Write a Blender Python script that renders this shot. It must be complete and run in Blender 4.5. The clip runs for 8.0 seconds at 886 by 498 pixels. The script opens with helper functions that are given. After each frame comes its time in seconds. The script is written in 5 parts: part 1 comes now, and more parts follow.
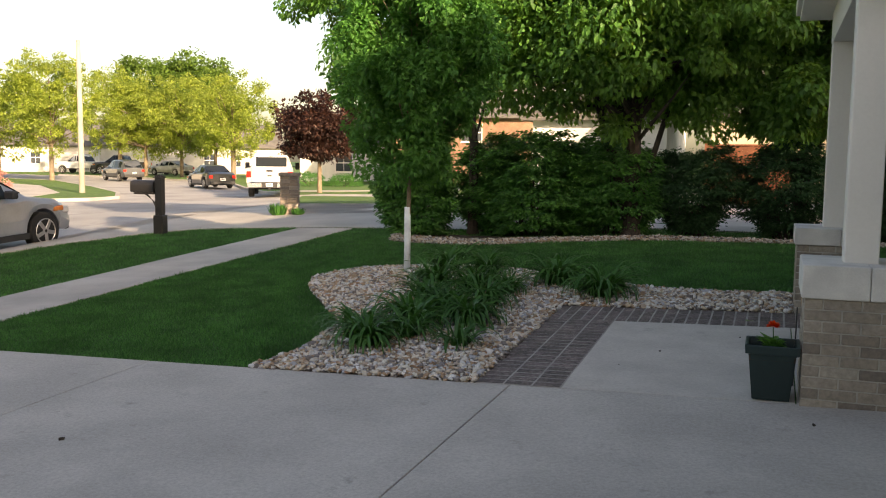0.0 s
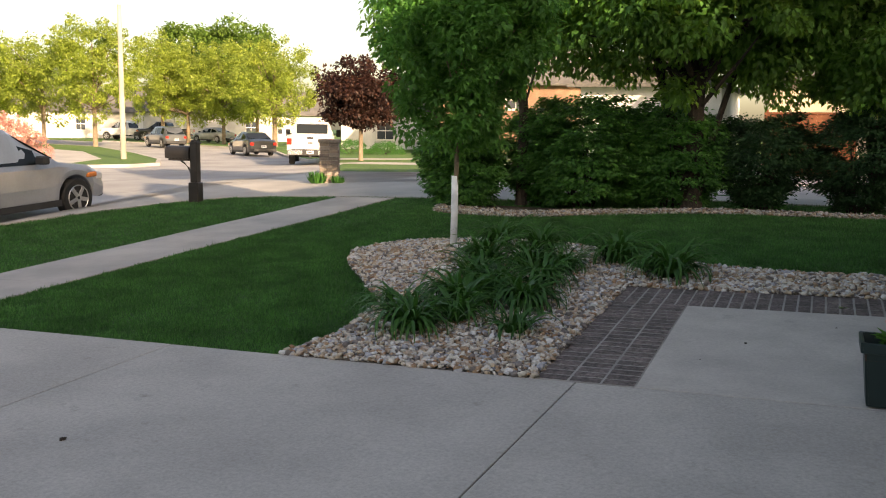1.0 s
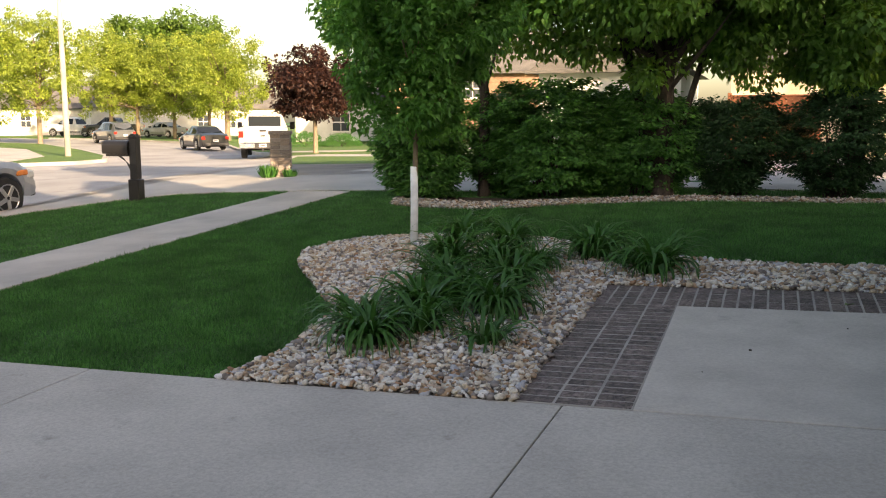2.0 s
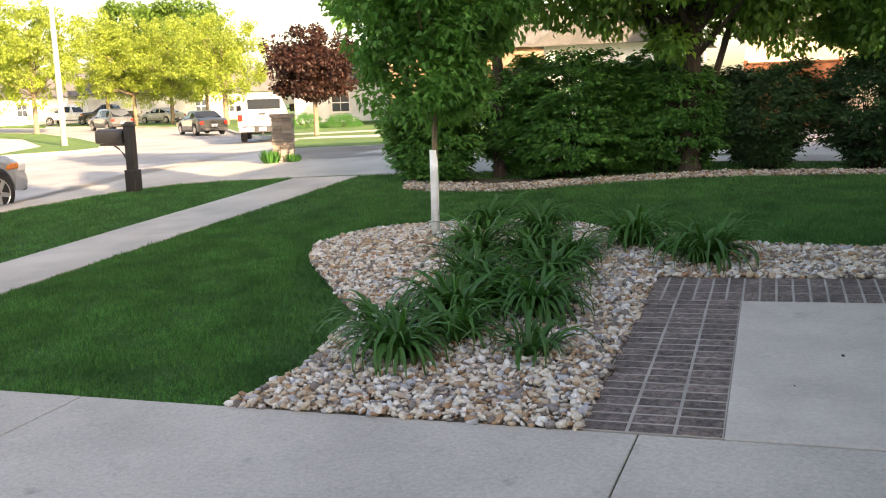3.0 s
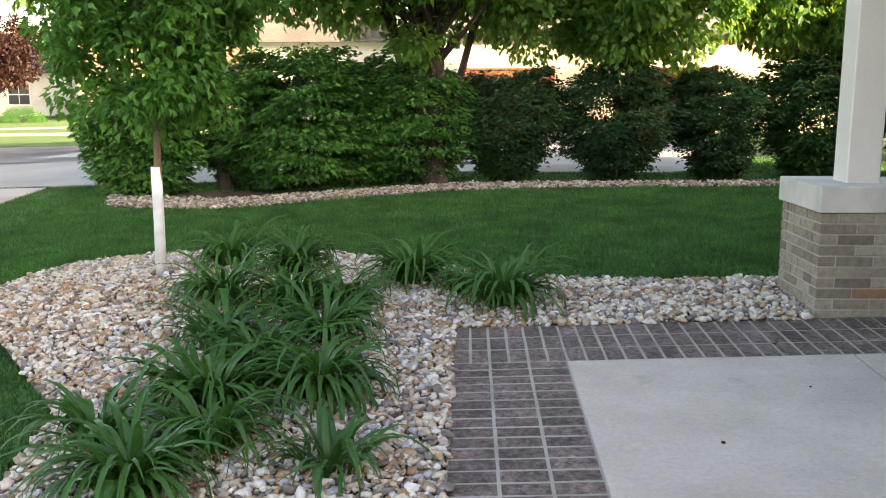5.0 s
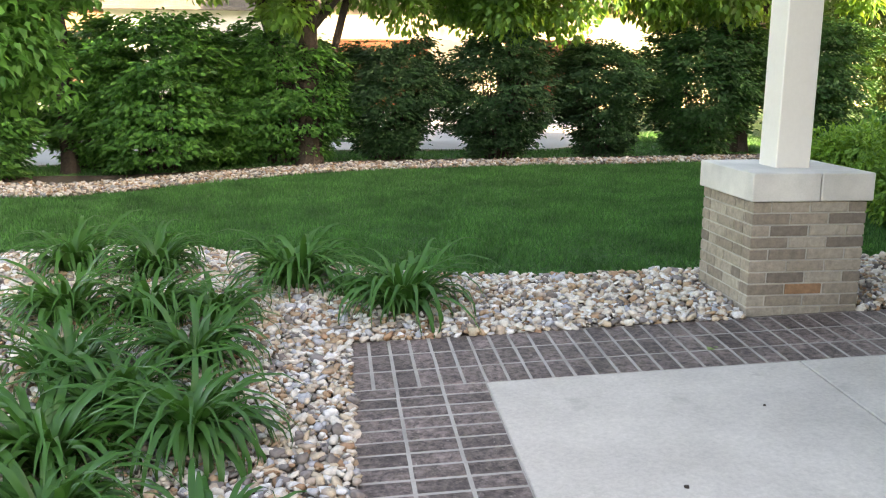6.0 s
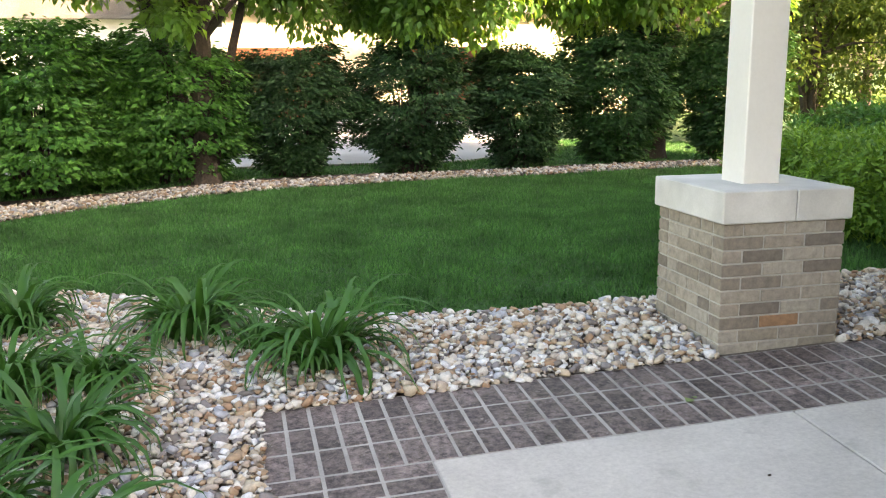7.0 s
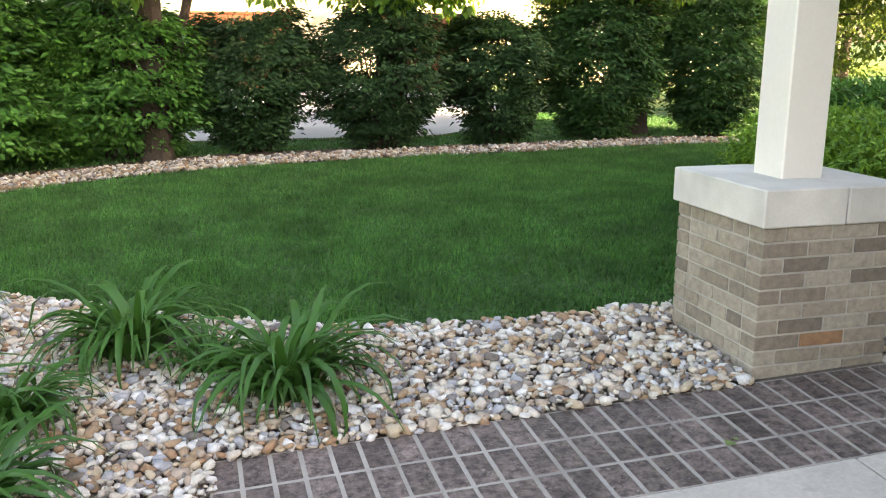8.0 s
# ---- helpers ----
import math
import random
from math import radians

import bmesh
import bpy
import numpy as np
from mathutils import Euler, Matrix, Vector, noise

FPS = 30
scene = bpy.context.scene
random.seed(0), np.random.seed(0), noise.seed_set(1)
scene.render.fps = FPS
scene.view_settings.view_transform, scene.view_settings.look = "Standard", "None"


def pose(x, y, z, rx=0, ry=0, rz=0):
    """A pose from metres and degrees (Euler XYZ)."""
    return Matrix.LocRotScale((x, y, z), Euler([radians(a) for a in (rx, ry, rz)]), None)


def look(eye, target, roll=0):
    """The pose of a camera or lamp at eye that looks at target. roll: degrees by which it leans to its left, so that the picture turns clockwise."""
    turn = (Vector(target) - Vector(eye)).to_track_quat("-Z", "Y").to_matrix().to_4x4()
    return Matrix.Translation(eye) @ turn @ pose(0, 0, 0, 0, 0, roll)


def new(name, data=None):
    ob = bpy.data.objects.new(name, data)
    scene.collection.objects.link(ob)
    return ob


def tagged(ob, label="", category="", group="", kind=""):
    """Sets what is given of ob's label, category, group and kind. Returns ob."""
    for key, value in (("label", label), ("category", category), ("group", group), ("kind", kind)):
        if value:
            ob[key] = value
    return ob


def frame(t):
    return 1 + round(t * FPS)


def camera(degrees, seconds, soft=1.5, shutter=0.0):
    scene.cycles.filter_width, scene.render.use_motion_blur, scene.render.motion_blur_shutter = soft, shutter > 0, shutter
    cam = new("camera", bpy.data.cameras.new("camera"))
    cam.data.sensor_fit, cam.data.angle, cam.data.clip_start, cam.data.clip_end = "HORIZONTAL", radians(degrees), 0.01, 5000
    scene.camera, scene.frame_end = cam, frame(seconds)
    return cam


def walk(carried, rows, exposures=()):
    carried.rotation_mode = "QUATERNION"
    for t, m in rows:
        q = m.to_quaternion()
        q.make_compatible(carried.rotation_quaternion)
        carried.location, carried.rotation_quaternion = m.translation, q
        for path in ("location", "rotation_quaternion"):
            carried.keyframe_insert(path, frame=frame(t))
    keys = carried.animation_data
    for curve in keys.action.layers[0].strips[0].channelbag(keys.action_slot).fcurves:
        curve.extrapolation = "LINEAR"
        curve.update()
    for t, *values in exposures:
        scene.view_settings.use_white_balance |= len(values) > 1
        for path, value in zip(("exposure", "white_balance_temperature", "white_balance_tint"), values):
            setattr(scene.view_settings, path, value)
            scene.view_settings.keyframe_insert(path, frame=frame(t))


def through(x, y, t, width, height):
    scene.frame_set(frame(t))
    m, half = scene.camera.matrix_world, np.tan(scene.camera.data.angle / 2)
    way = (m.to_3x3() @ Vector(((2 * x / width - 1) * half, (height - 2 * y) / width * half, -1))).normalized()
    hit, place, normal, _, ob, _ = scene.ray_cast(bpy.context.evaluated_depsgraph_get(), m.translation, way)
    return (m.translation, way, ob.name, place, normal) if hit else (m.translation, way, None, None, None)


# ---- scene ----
cam = camera(52.8, 8.0, 1.1)
PATH = [
    (0, (1.908, -8.619, 1.407), (1.22, -6.751, 1.211), 0.7),
    (0.5, (1.785, -8.212, 1.373), (1.034, -6.373, 1.135), 0.9),
    (1, (1.532, -7.89, 1.364), (0.764, -6.063, 1.098), 1.0),
    (1.5, (1.356, -7.601, 1.371), (0.576, -5.782, 1.081), 0.3),
    (1.7, (1.311, -7.394, 1.318), (0.575, -5.556, 1.035), 0.6),
    (2.8, (0.838, -6.624, 1.319), (0.222, -4.748, 1.001), -1.5),
    (3, (0.765, -6.493, 1.331), (0.079, -4.644, 0.996), -1.7),
    (3.5, (0.566, -6.223, 1.353), (-0.057, -4.359, 0.98), -1.0),
    (4, (0.395, -5.875, 1.37), (0.067, -3.94, 0.983), -0.9),
    (4.5, (0.222, -5.52, 1.384), (-0.002, -3.561, 1.05), -1.3),
    (4.7, (0.151, -5.373, 1.384), (0.004, -3.406, 1.048), -0.7),
    (6, (-0.064, -4.372, 1.393), (0.18, -2.429, 0.987), 0.4),
    (6.5, (-0.108, -3.994, 1.398), (0.337, -2.087, 0.993), -0.0),
    (7, (-0.053, -3.601, 1.39), (0.398, -1.692, 1.001), -0.4),
    (7.5, (-0.025, -3.243, 1.388), (0.433, -1.338, 0.987), 0.0),
    (8, (0.008, -2.896, 1.405), (0.537, -1.023, 0.947), 0.3),
]
walk(cam, [(t, look(eye, target, roll)) for t, eye, target, roll in PATH],
     [(0.0, 1.08, 8300, 18), (1.7, 1.17, 8300, 18), (2.8, 1.9, 8300, 18), (3.5, 1.92, 8300, 18), (4.0, 2.35, 8300, 18), (4.5, 2.2, 8300, 18), (6.0, 2.95, 8800, 19), (8.0, 3.0, 8900, 20)])

# ---- world, sun ----
SUN_TO = Vector((0.80 * 0.951, -0.60 * 0.951, 0.309)).normalized()
world = bpy.data.worlds.new("sky")
scene.world = world
world.use_nodes = True
wn = world.node_tree
sky = wn.nodes.new("ShaderNodeTexSky")
sky.sky_type = 'NISHITA'
sky.sun_disc = False
sky.sun_elevation = math.asin(SUN_TO.z)
sky.sun_rotation = math.atan2(SUN_TO.x, SUN_TO.y)
sky.air_density, sky.dust_density, sky.ozone_density = 1.0, 2.5, 1.0
wn.links.new(sky.outputs[0], wn.nodes["Background"].inputs[0])
wn.nodes["Background"].inputs[1].default_value = 0.15
sun_data = bpy.data.lights.new("sun", 'SUN')
sun_data.energy, sun_data.angle, sun_data.color = 5.0, radians(0.6), (1.0, 0.86, 0.66)
sun = new("sun", sun_data)
sun.matrix_world = look(SUN_TO * 60, (0, 0, 0))

# ---- materials ----


def nodes_of(name):
    m = bpy.data.materials.new(name)
    m.use_nodes = True
    return m, m.node_tree, m.node_tree.nodes["Principled BSDF"]


def ramp(nt, fac, stops, constant=False):
    r = nt.nodes.new("ShaderNodeValToRGB")
    e = r.color_ramp.elements
    while len(e) < len(stops):
        e.new(0.5)
    for k, (p, c) in zip(e, stops):
        k.position, k.color = p, (*c, 1)
    if constant:
        r.color_ramp.interpolation = 'CONSTANT'
    nt.links.new(fac, r.inputs[0])
    return r.outputs[0]


def noise_tex(nt, scale, detail=4, rough=0.6, stretch=None, world_space=True):
    n = nt.nodes.new("ShaderNodeTexNoise")
    n.inputs["Scale"].default_value = scale
    n.inputs["Detail"].default_value = detail
    n.inputs["Roughness"].default_value = rough
    if world_space:
        g = nt.nodes.new("ShaderNodeNewGeometry").outputs["Position"]
    else:
        g = nt.nodes.new("ShaderNodeTexCoord").outputs["Object"]
    if stretch:
        mp = nt.nodes.new("ShaderNodeMapping")
        mp.inputs["Scale"].default_value = stretch
        nt.links.new(g, mp.inputs[0])
        g = mp.outputs[0]
    nt.links.new(g, n.inputs["Vector"])
    return n.outputs[0]


def mix(nt, a, b, fac, mode='MIX'):
    m = nt.nodes.new("ShaderNodeMix")
    m.data_type, m.blend_type = 'RGBA', mode
    for s, v in ((m.inputs[0], fac), (m.inputs[6], a), (m.inputs[7], b)):
        if isinstance(v, bpy.types.NodeSocket):
            nt.links.new(v, s)
        elif isinstance(v, (int, float)):
            s.default_value = v
        else:
            s.default_value = (*v, 1)
    return m.outputs[2]


def bump(nt, bsdf, height, strength, dist=0.01):
    b = nt.nodes.new("ShaderNodeBump")
    b.inputs["Strength"].default_value, b.inputs["Distance"].default_value = strength, dist
    nt.links.new(height, b.inputs["Height"])
    nt.links.new(b.outputs[0], bsdf.inputs["Normal"])


def surface(name, dark, light, fine=60, coarse=1.5, rough=0.85, metal=0.0, bumps=0.3, dist=0.004, stain=None, per=None, spread=0.25, space=True, patchy=0.15, edge=(0.3, 0.7)):
    """A two-scale procedural surface: fine grain from dark to light, and broad patches; per: 'object' or 'island' variation."""
    m, nt, b = nodes_of(name)
    f = noise_tex(nt, fine, 8, 0.78, None, space)
    c = noise_tex(nt, coarse, 3, 0.55, None, space)
    col = ramp(nt, f, ((edge[0], dark), (edge[1], light)))
    patch = ramp(nt, c, ((0.35, (1 - patchy * 1.4,) * 3), (0.65, (1 + patchy * 0.8,) * 3)))
    col = mix(nt, col, patch, 1.0, 'MULTIPLY')
    if stain:
        s = ramp(nt, noise_tex(nt, stain[1], 6, 0.7), ((stain[2], (0, 0, 0)), (stain[2] + 0.12, (1, 1, 1))))
        col = mix(nt, col, stain[0], s)
    if per:
        if per == 'object':
            r = nt.nodes.new("ShaderNodeObjectInfo").outputs["Random"]
        else:
            r = nt.nodes.new("ShaderNodeNewGeometry").outputs["Random Per Island"]
        v = ramp(nt, r, ((0.0, (1 - spread,) * 3), (1.0, (1 + spread,) * 3)))
        col = mix(nt, col, v, 1.0, 'MULTIPLY')
    nt.links.new(col, b.inputs["Base Color"])
    b.inputs["Roughness"].default_value, b.inputs["Metallic"].default_value = rough, metal
    if bumps:
        bump(nt, b, f, bumps, dist)
    return m


def stops_material(name, stops, per, rough=0.75, fine=90, bumps=0.25):
    """Pieces whose colours differ from one another."""
    m, nt, b = nodes_of(name)
    if per == 'object':
        r = nt.nodes.new("ShaderNodeObjectInfo").outputs["Random"]
    else:
        r = nt.nodes.new("ShaderNodeNewGeometry").outputs["Random Per Island"]
    col = ramp(nt, r, stops, True)
    f = noise_tex(nt, fine, 5, 0.7)
    col = mix(nt, col, ramp(nt, f, ((0.3, (0.66, 0.66, 0.66)), (0.7, (1.2, 1.18, 1.14)))), 1.0, 'MULTIPLY')
    nt.links.new(col, b.inputs["Base Color"])
    b.inputs["Roughness"].default_value = rough
    bump(nt, b, f, bumps, 0.004)
    return m


def leaf_material(name, dark, light, glow, through=0.35, rough=0.5, patch=1.2, span=(0.75, 1.2)):
    """Foliage: a waxy upper side, and light that comes through the blade."""
    m, nt, b = nodes_of(name)
    r = nt.nodes.new("ShaderNodeNewGeometry").outputs["Random Per Island"]
    col = ramp(nt, r, ((0.0, dark), (1.0, light)))
    col = mix(nt, col, ramp(nt, noise_tex(nt, patch, 3), ((0.32, (span[0], span[0] * 1.05, span[0] * 1.05)), (0.68, (span[1], span[1] * 0.97, span[1] * 0.85)))), 1.0, 'MULTIPLY')
    nt.links.new(col, b.inputs["Base Color"])
    b.inputs["Roughness"].default_value = rough
    b.inputs["Specular IOR Level"].default_value = 0.35
    t = nt.nodes.new("ShaderNodeBsdfTranslucent")
    nt.links.new(mix(nt, col, glow, 0.5), t.inputs[0])
    sh = nt.nodes.new("ShaderNodeMixShader")
    sh.inputs[0].default_value = through
    nt.links.new(b.outputs[0], sh.inputs[1])
    nt.links.new(t.outputs[0], sh.inputs[2])
    nt.links.new(sh.outputs[0], nt.nodes["Material Output"].inputs[0])
    return m


def glass_material(name, tint=(0.012, 0.016, 0.018)):
    m, nt, b = nodes_of(name)
    b.inputs["Base Color"].default_value = (*tint, 1)
    b.inputs["Roughness"].default_value = 0.04
    b.inputs["Specular IOR Level"].default_value = 0.28
    return m


M_CONCRETE = surface("driveway_concrete", (0.335, 0.312, 0.285), (0.54, 0.505, 0.465), 48, 1.4, 0.9, 0, 0.3, 0.002, ((0.29, 0.265, 0.24), 5, 0.61), patchy=0.09)
M_PATIO = surface("patio_concrete", (0.42, 0.39, 0.357), (0.58, 0.54, 0.497), 45, 2.2, 0.85, 0, 0.2, 0.0015, ((0.38, 0.355, 0.32), 4.0, 0.60), patchy=0.09)
M_WALKWAY = surface("sidewalk_concrete", (0.40, 0.37, 0.34), (0.52, 0.48, 0.44), 90, 1.0, 0.9, 0, 0.25, 0.002)
M_ROAD = surface("road_concrete", (0.30, 0.29, 0.28), (0.42, 0.40, 0.39), 60, 0.35, 0.9, 0, 0.2, 0.003, ((0.24, 0.23, 0.225), 0.5, 0.58))
M_NDRIVE = surface("neighbour_concrete", (0.42, 0.39, 0.35), (0.54, 0.50, 0.45), 60, 0.6, 0.9, 0, 0.2, 0.003)
M_JOINT = surface("joint_shadow", (0.05, 0.047, 0.043), (0.10, 0.095, 0.09), 80, 3, 0.95, 0, 0.1)
M_GROUT = surface("paver_grout", (0.30, 0.28, 0.26), (0.44, 0.41, 0.38), 120, 3, 0.95, 0, 0.3)
M_PAVER = surface("paver", (0.040, 0.030, 0.029), (0.265, 0.202, 0.187), 30, 4, 0.66, 0, 0.9, 0.004, ((0.36, 0.31, 0.28), 38, 0.60), 'object', 0.22, patchy=0.25, edge=(0.38, 0.64))
M_MORTAR = surface("mortar", (0.40, 0.365, 0.325), (0.51, 0.475, 0.43), 150, 4, 0.95, 0, 0.4)
M_BRICK = stops_material("taupe_brick", ((0.0, (0.30, 0.255, 0.21)), (0.2, (0.25, 0.208, 0.172)), (0.4, (0.36, 0.31, 0.26)), (0.58, (0.20, 0.165, 0.14)),
                                         (0.70, (0.325, 0.275, 0.23)), (0.84, (0.385, 0.34, 0.29)), (0.965, (0.34, 0.19, 0.11))), 'object', 0.85, 28, 0.5)
M_CAP = surface("cast_stone", (0.57, 0.55, 0.515), (0.69, 0.665, 0.63), 110, 2.5, 0.85, 0, 0.2, 0.002)
M_WHITE = surface("white_paint", (0.76, 0.72, 0.67), (0.81, 0.77, 0.72), 40, 1.5, 0.5, 0, 0.06, 0.002, patchy=0.02)
M_GRIT = surface("bed_grit", (0.12, 0.10, 0.08), (0.26, 0.22, 0.18), 60, 3, 0.95, 0, 0.8, 0.02)
M_SOIL = surface("soil", (0.035, 0.025, 0.018), (0.09, 0.065, 0.045), 70, 3, 0.95, 0, 0.8, 0.02)
M_GREENPOT = surface("green_plastic", (0.006, 0.022, 0.024), (0.010, 0.032, 0.034), 60, 3, 0.42, 0, 0.05)
M_BLACK = surface("black_metal", (0.012, 0.011, 0.011), (0.022, 0.02, 0.02), 80, 3, 0.38, 0, 0.1)
M_BARK = surface("bark", (0.028, 0.022, 0.018), (0.085, 0.066, 0.054), 45, 4, 0.95, 0, 0.9, 0.02)
M_BARKPALE = surface("pale_bark", (0.16, 0.12, 0.085), (0.30, 0.23, 0.16), 45, 4, 0.95, 0, 0.7, 0.01)
M_WRAP = surface("trunk_guard_plastic", (0.80, 0.83, 0.87), (0.86, 0.88, 0.91), 30, 5, 0.5, 0, 0.1)
M_POLE = surface("weathered_pole_wood", (0.30, 0.27, 0.22), (0.44, 0.40, 0.33), 30, 1, 0.9, 0, 0.4)
STONES = ((0.0, (0.66, 0.62, 0.565)), (0.17, (0.56, 0.46, 0.35)), (0.28, (0.42, 0.29, 0.19)), (0.39, (0.63, 0.56, 0.49)), (0.50, (0.24, 0.215, 0.21)),
          (0.60, (0.47, 0.38, 0.31)), (0.69, (0.37, 0.225, 0.14)), (0.75, (0.72, 0.71, 0.71)), (0.87, (0.42, 0.43, 0.47)), (0.94, (0.20, 0.17, 0.155)))
M_STONE = stops_material("river_stone_single", STONES, 'object', 0.85, 40, 0.5)
# The same stone colours scaled darker, for the bed along the hedge.
M_STONES_DARKER = stops_material("darker_river_stones", tuple((p, tuple(v * 0.68 + 0.02 for v in c)) for p, c in STONES), 'island', 0.85, 45, 0.3)
M_STONES = stops_material("river_stones", STONES, 'island', 0.85, 40, 0.5)
M_LILY = leaf_material("daylily_leaf", (0.014, 0.072, 0.020), (0.062, 0.195, 0.042), (0.10, 0.28, 0.03), 0.25, 0.38)
M_MAPLE = leaf_material("young_maple_leaf", (0.035, 0.150, 0.036), (0.125, 0.34, 0.075), (0.22, 0.50, 0.06), 0.42)
M_SHRUB = leaf_material("light_shrub_leaf", (0.020, 0.096, 0.028), (0.100, 0.30, 0.064), (0.16, 0.38, 0.04), 0.28)
M_SHRUBDARK = leaf_material("dark_shrub_leaf", (0.011, 0.048, 0.022), (0.038, 0.112, 0.042), (0.08, 0.18, 0.03), 0.22, 0.62)
M_CROWN = leaf_material("tall_tree_leaf", (0.022, 0.092, 0.026), (0.125, 0.315, 0.066), (0.44, 0.64, 0.07), 0.45)
M_STREETLEAF = leaf_material("street_tree_leaf", (0.17, 0.25, 0.04), (0.36, 0.43, 0.10), (0.6, 0.68, 0.12), 0.5)
M_PURPLE = leaf_material("purple_maple_leaf", (0.018, 0.009, 0.009), (0.066, 0.028, 0.020), (0.12, 0.03, 0.02), 0.3)
M_BACKLEAF = leaf_material("back_tree_leaf", (0.06, 0.13, 0.025), (0.15, 0.25, 0.05), (0.3, 0.42, 0.05), 0.4)
M_SHRUBMID = leaf_material("mid_shrub_leaf", (0.012, 0.058, 0.022), (0.044, 0.14, 0.042), (0.08, 0.2, 0.03), 0.22, 0.6)
M_WOODS = leaf_material("woods_leaf", (0.035, 0.085, 0.018), (0.10, 0.165, 0.036), (0.26, 0.33, 0.06), 0.35)
M_YEW = leaf_material("yew_leaf", (0.06, 0.19, 0.03), (0.23, 0.43, 0.06), (0.25, 0.42, 0.04), 0.25)
M_BLOSSOM = leaf_material("pink_blossom", (0.55, 0.20, 0.18), (0.75, 0.45, 0.40), (0.8, 0.4, 0.35), 0.3)
M_PALELEAF = leaf_material("wilted_leaf", (0.16, 0.24, 0.09), (0.22, 0.30, 0.13), (0.2, 0.3, 0.1), 0.2)
M_PETAL = leaf_material("orange_petal", (0.75, 0.06, 0.015), (0.9, 0.14, 0.03), (0.9, 0.1, 0.02), 0.3)
M_BLADE = leaf_material("grass_blade", (0.008, 0.052, 0.019), (0.076, 0.245, 0.068), (0.12, 0.33, 0.05), 0.3, 0.42, 2.4, (0.52, 1.55))


def lawn_material(name, dark, light):
    m, nt, b = nodes_of(name)
    f = noise_tex(nt, 55, 6, 0.7)
    c = noise_tex(nt, 0.8, 4, 0.6)
    col = ramp(nt, f, ((0.28, dark), (0.72, light)))
    col = mix(nt, col, ramp(nt, c, ((0.35, (0.8, 0.85, 0.8)), (0.65, (1.2, 1.12, 1.0)))), 1.0, 'MULTIPLY')
    nt.links.new(col, b.inputs["Base Color"])
    b.inputs["Roughness"].default_value = 0.9
    bump(nt, b, f, 0.9, 0.03)
    return m


# Far lawns: sunlight put into the colour, brighter and yellower than the near turf.
M_LAWN_SUNLIT = lawn_material("lawn", (0.035, 0.09, 0.02), (0.13, 0.24, 0.05))
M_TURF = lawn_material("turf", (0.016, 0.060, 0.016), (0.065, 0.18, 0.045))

# ---- mesh helpers ----


def mesh(name, verts, faces, material=None, smooth=False):
    me = bpy.data.meshes.new(name)
    me.from_pydata([tuple(map(float, v)) for v in verts], [], [tuple(map(int, f)) for f in faces])
    if material:
        me.materials.append(material)
    if smooth:
        me.polygons.foreach_set("use_smooth", [True] * len(me.polygons))
    me.update()
    return me


def bm_mesh(name, bm, material, smooth=False):
    bmesh.ops.recalc_face_normals(bm, faces=bm.faces)
    me = bpy.data.meshes.new(name)
    bm.to_mesh(me)
    bm.free()
    me.materials.append(material)
    if smooth:
        me.polygons.foreach_set("use_smooth", [True] * len(me.polygons))
    return me


def part(name, data, material, parent=None, label="", smooth=False, at=None):
    """Links a bmesh (or a finished mesh) as one mesh object under a thing."""
    if isinstance(data, bmesh.types.BMesh):
        data = bm_mesh(name, data, material, smooth)
    ob = new(name, data)
    if parent is not None:
        ob.parent = parent
    if at is not None:
        ob.matrix_basis = at
    if label:
        tagged(ob, label)
    return ob


def thing(name, m, label, category, group="", kind=""):
    e = new(name)
    e.empty_display_size = 0.1
    e.matrix_basis = m
    return tagged(e, label, category, group, kind)


def box(bm, x0, x1, y0, y1, z0, z1, bevel=0.0):
    r = bmesh.ops.create_cube(bm, size=1.0)
    vs = r["verts"]
    for v in vs:
        v.co = Vector(((x0 + x1) / 2 + v.co.x * (x1 - x0), (y0 + y1) / 2 + v.co.y * (y1 - y0), (z0 + z1) / 2 + v.co.z * (z1 - z0)))
    if bevel:
        es = list({e for v in vs for e in v.link_edges})
        bmesh.ops.bevel(bm, geom=es, offset=bevel, segments=1, affect='EDGES', profile=0.6)
    return bm


def a_box(x0, x1, y0, y1, z0, z1, bevel=0.0):
    return box(bmesh.new(), x0, x1, y0, y1, z0, z1, bevel)


def slab(name, pts, z0, z1, material, bevel=0.0):
    """A flat polygon with thickness."""
    bm = bmesh.new()
    f = bm.faces.new([bm.verts.new((x, y, z1)) for x, y in pts])
    r = bmesh.ops.extrude_face_region(bm, geom=[f])
    for v in r["geom"]:
        if isinstance(v, bmesh.types.BMVert):
            v.co.z = z0
    if bevel:
        es = [e for e in bm.edges if all(abs(v.co.z - z1) < 1e-5 for v in e.verts)]
        bmesh.ops.bevel(bm, geom=es, offset=bevel, segments=2, affect='EDGES')
    bmesh.ops.triangulate(bm, faces=[f for f in bm.faces if len(f.verts) > 4])
    return bm_mesh(name, bm, material)


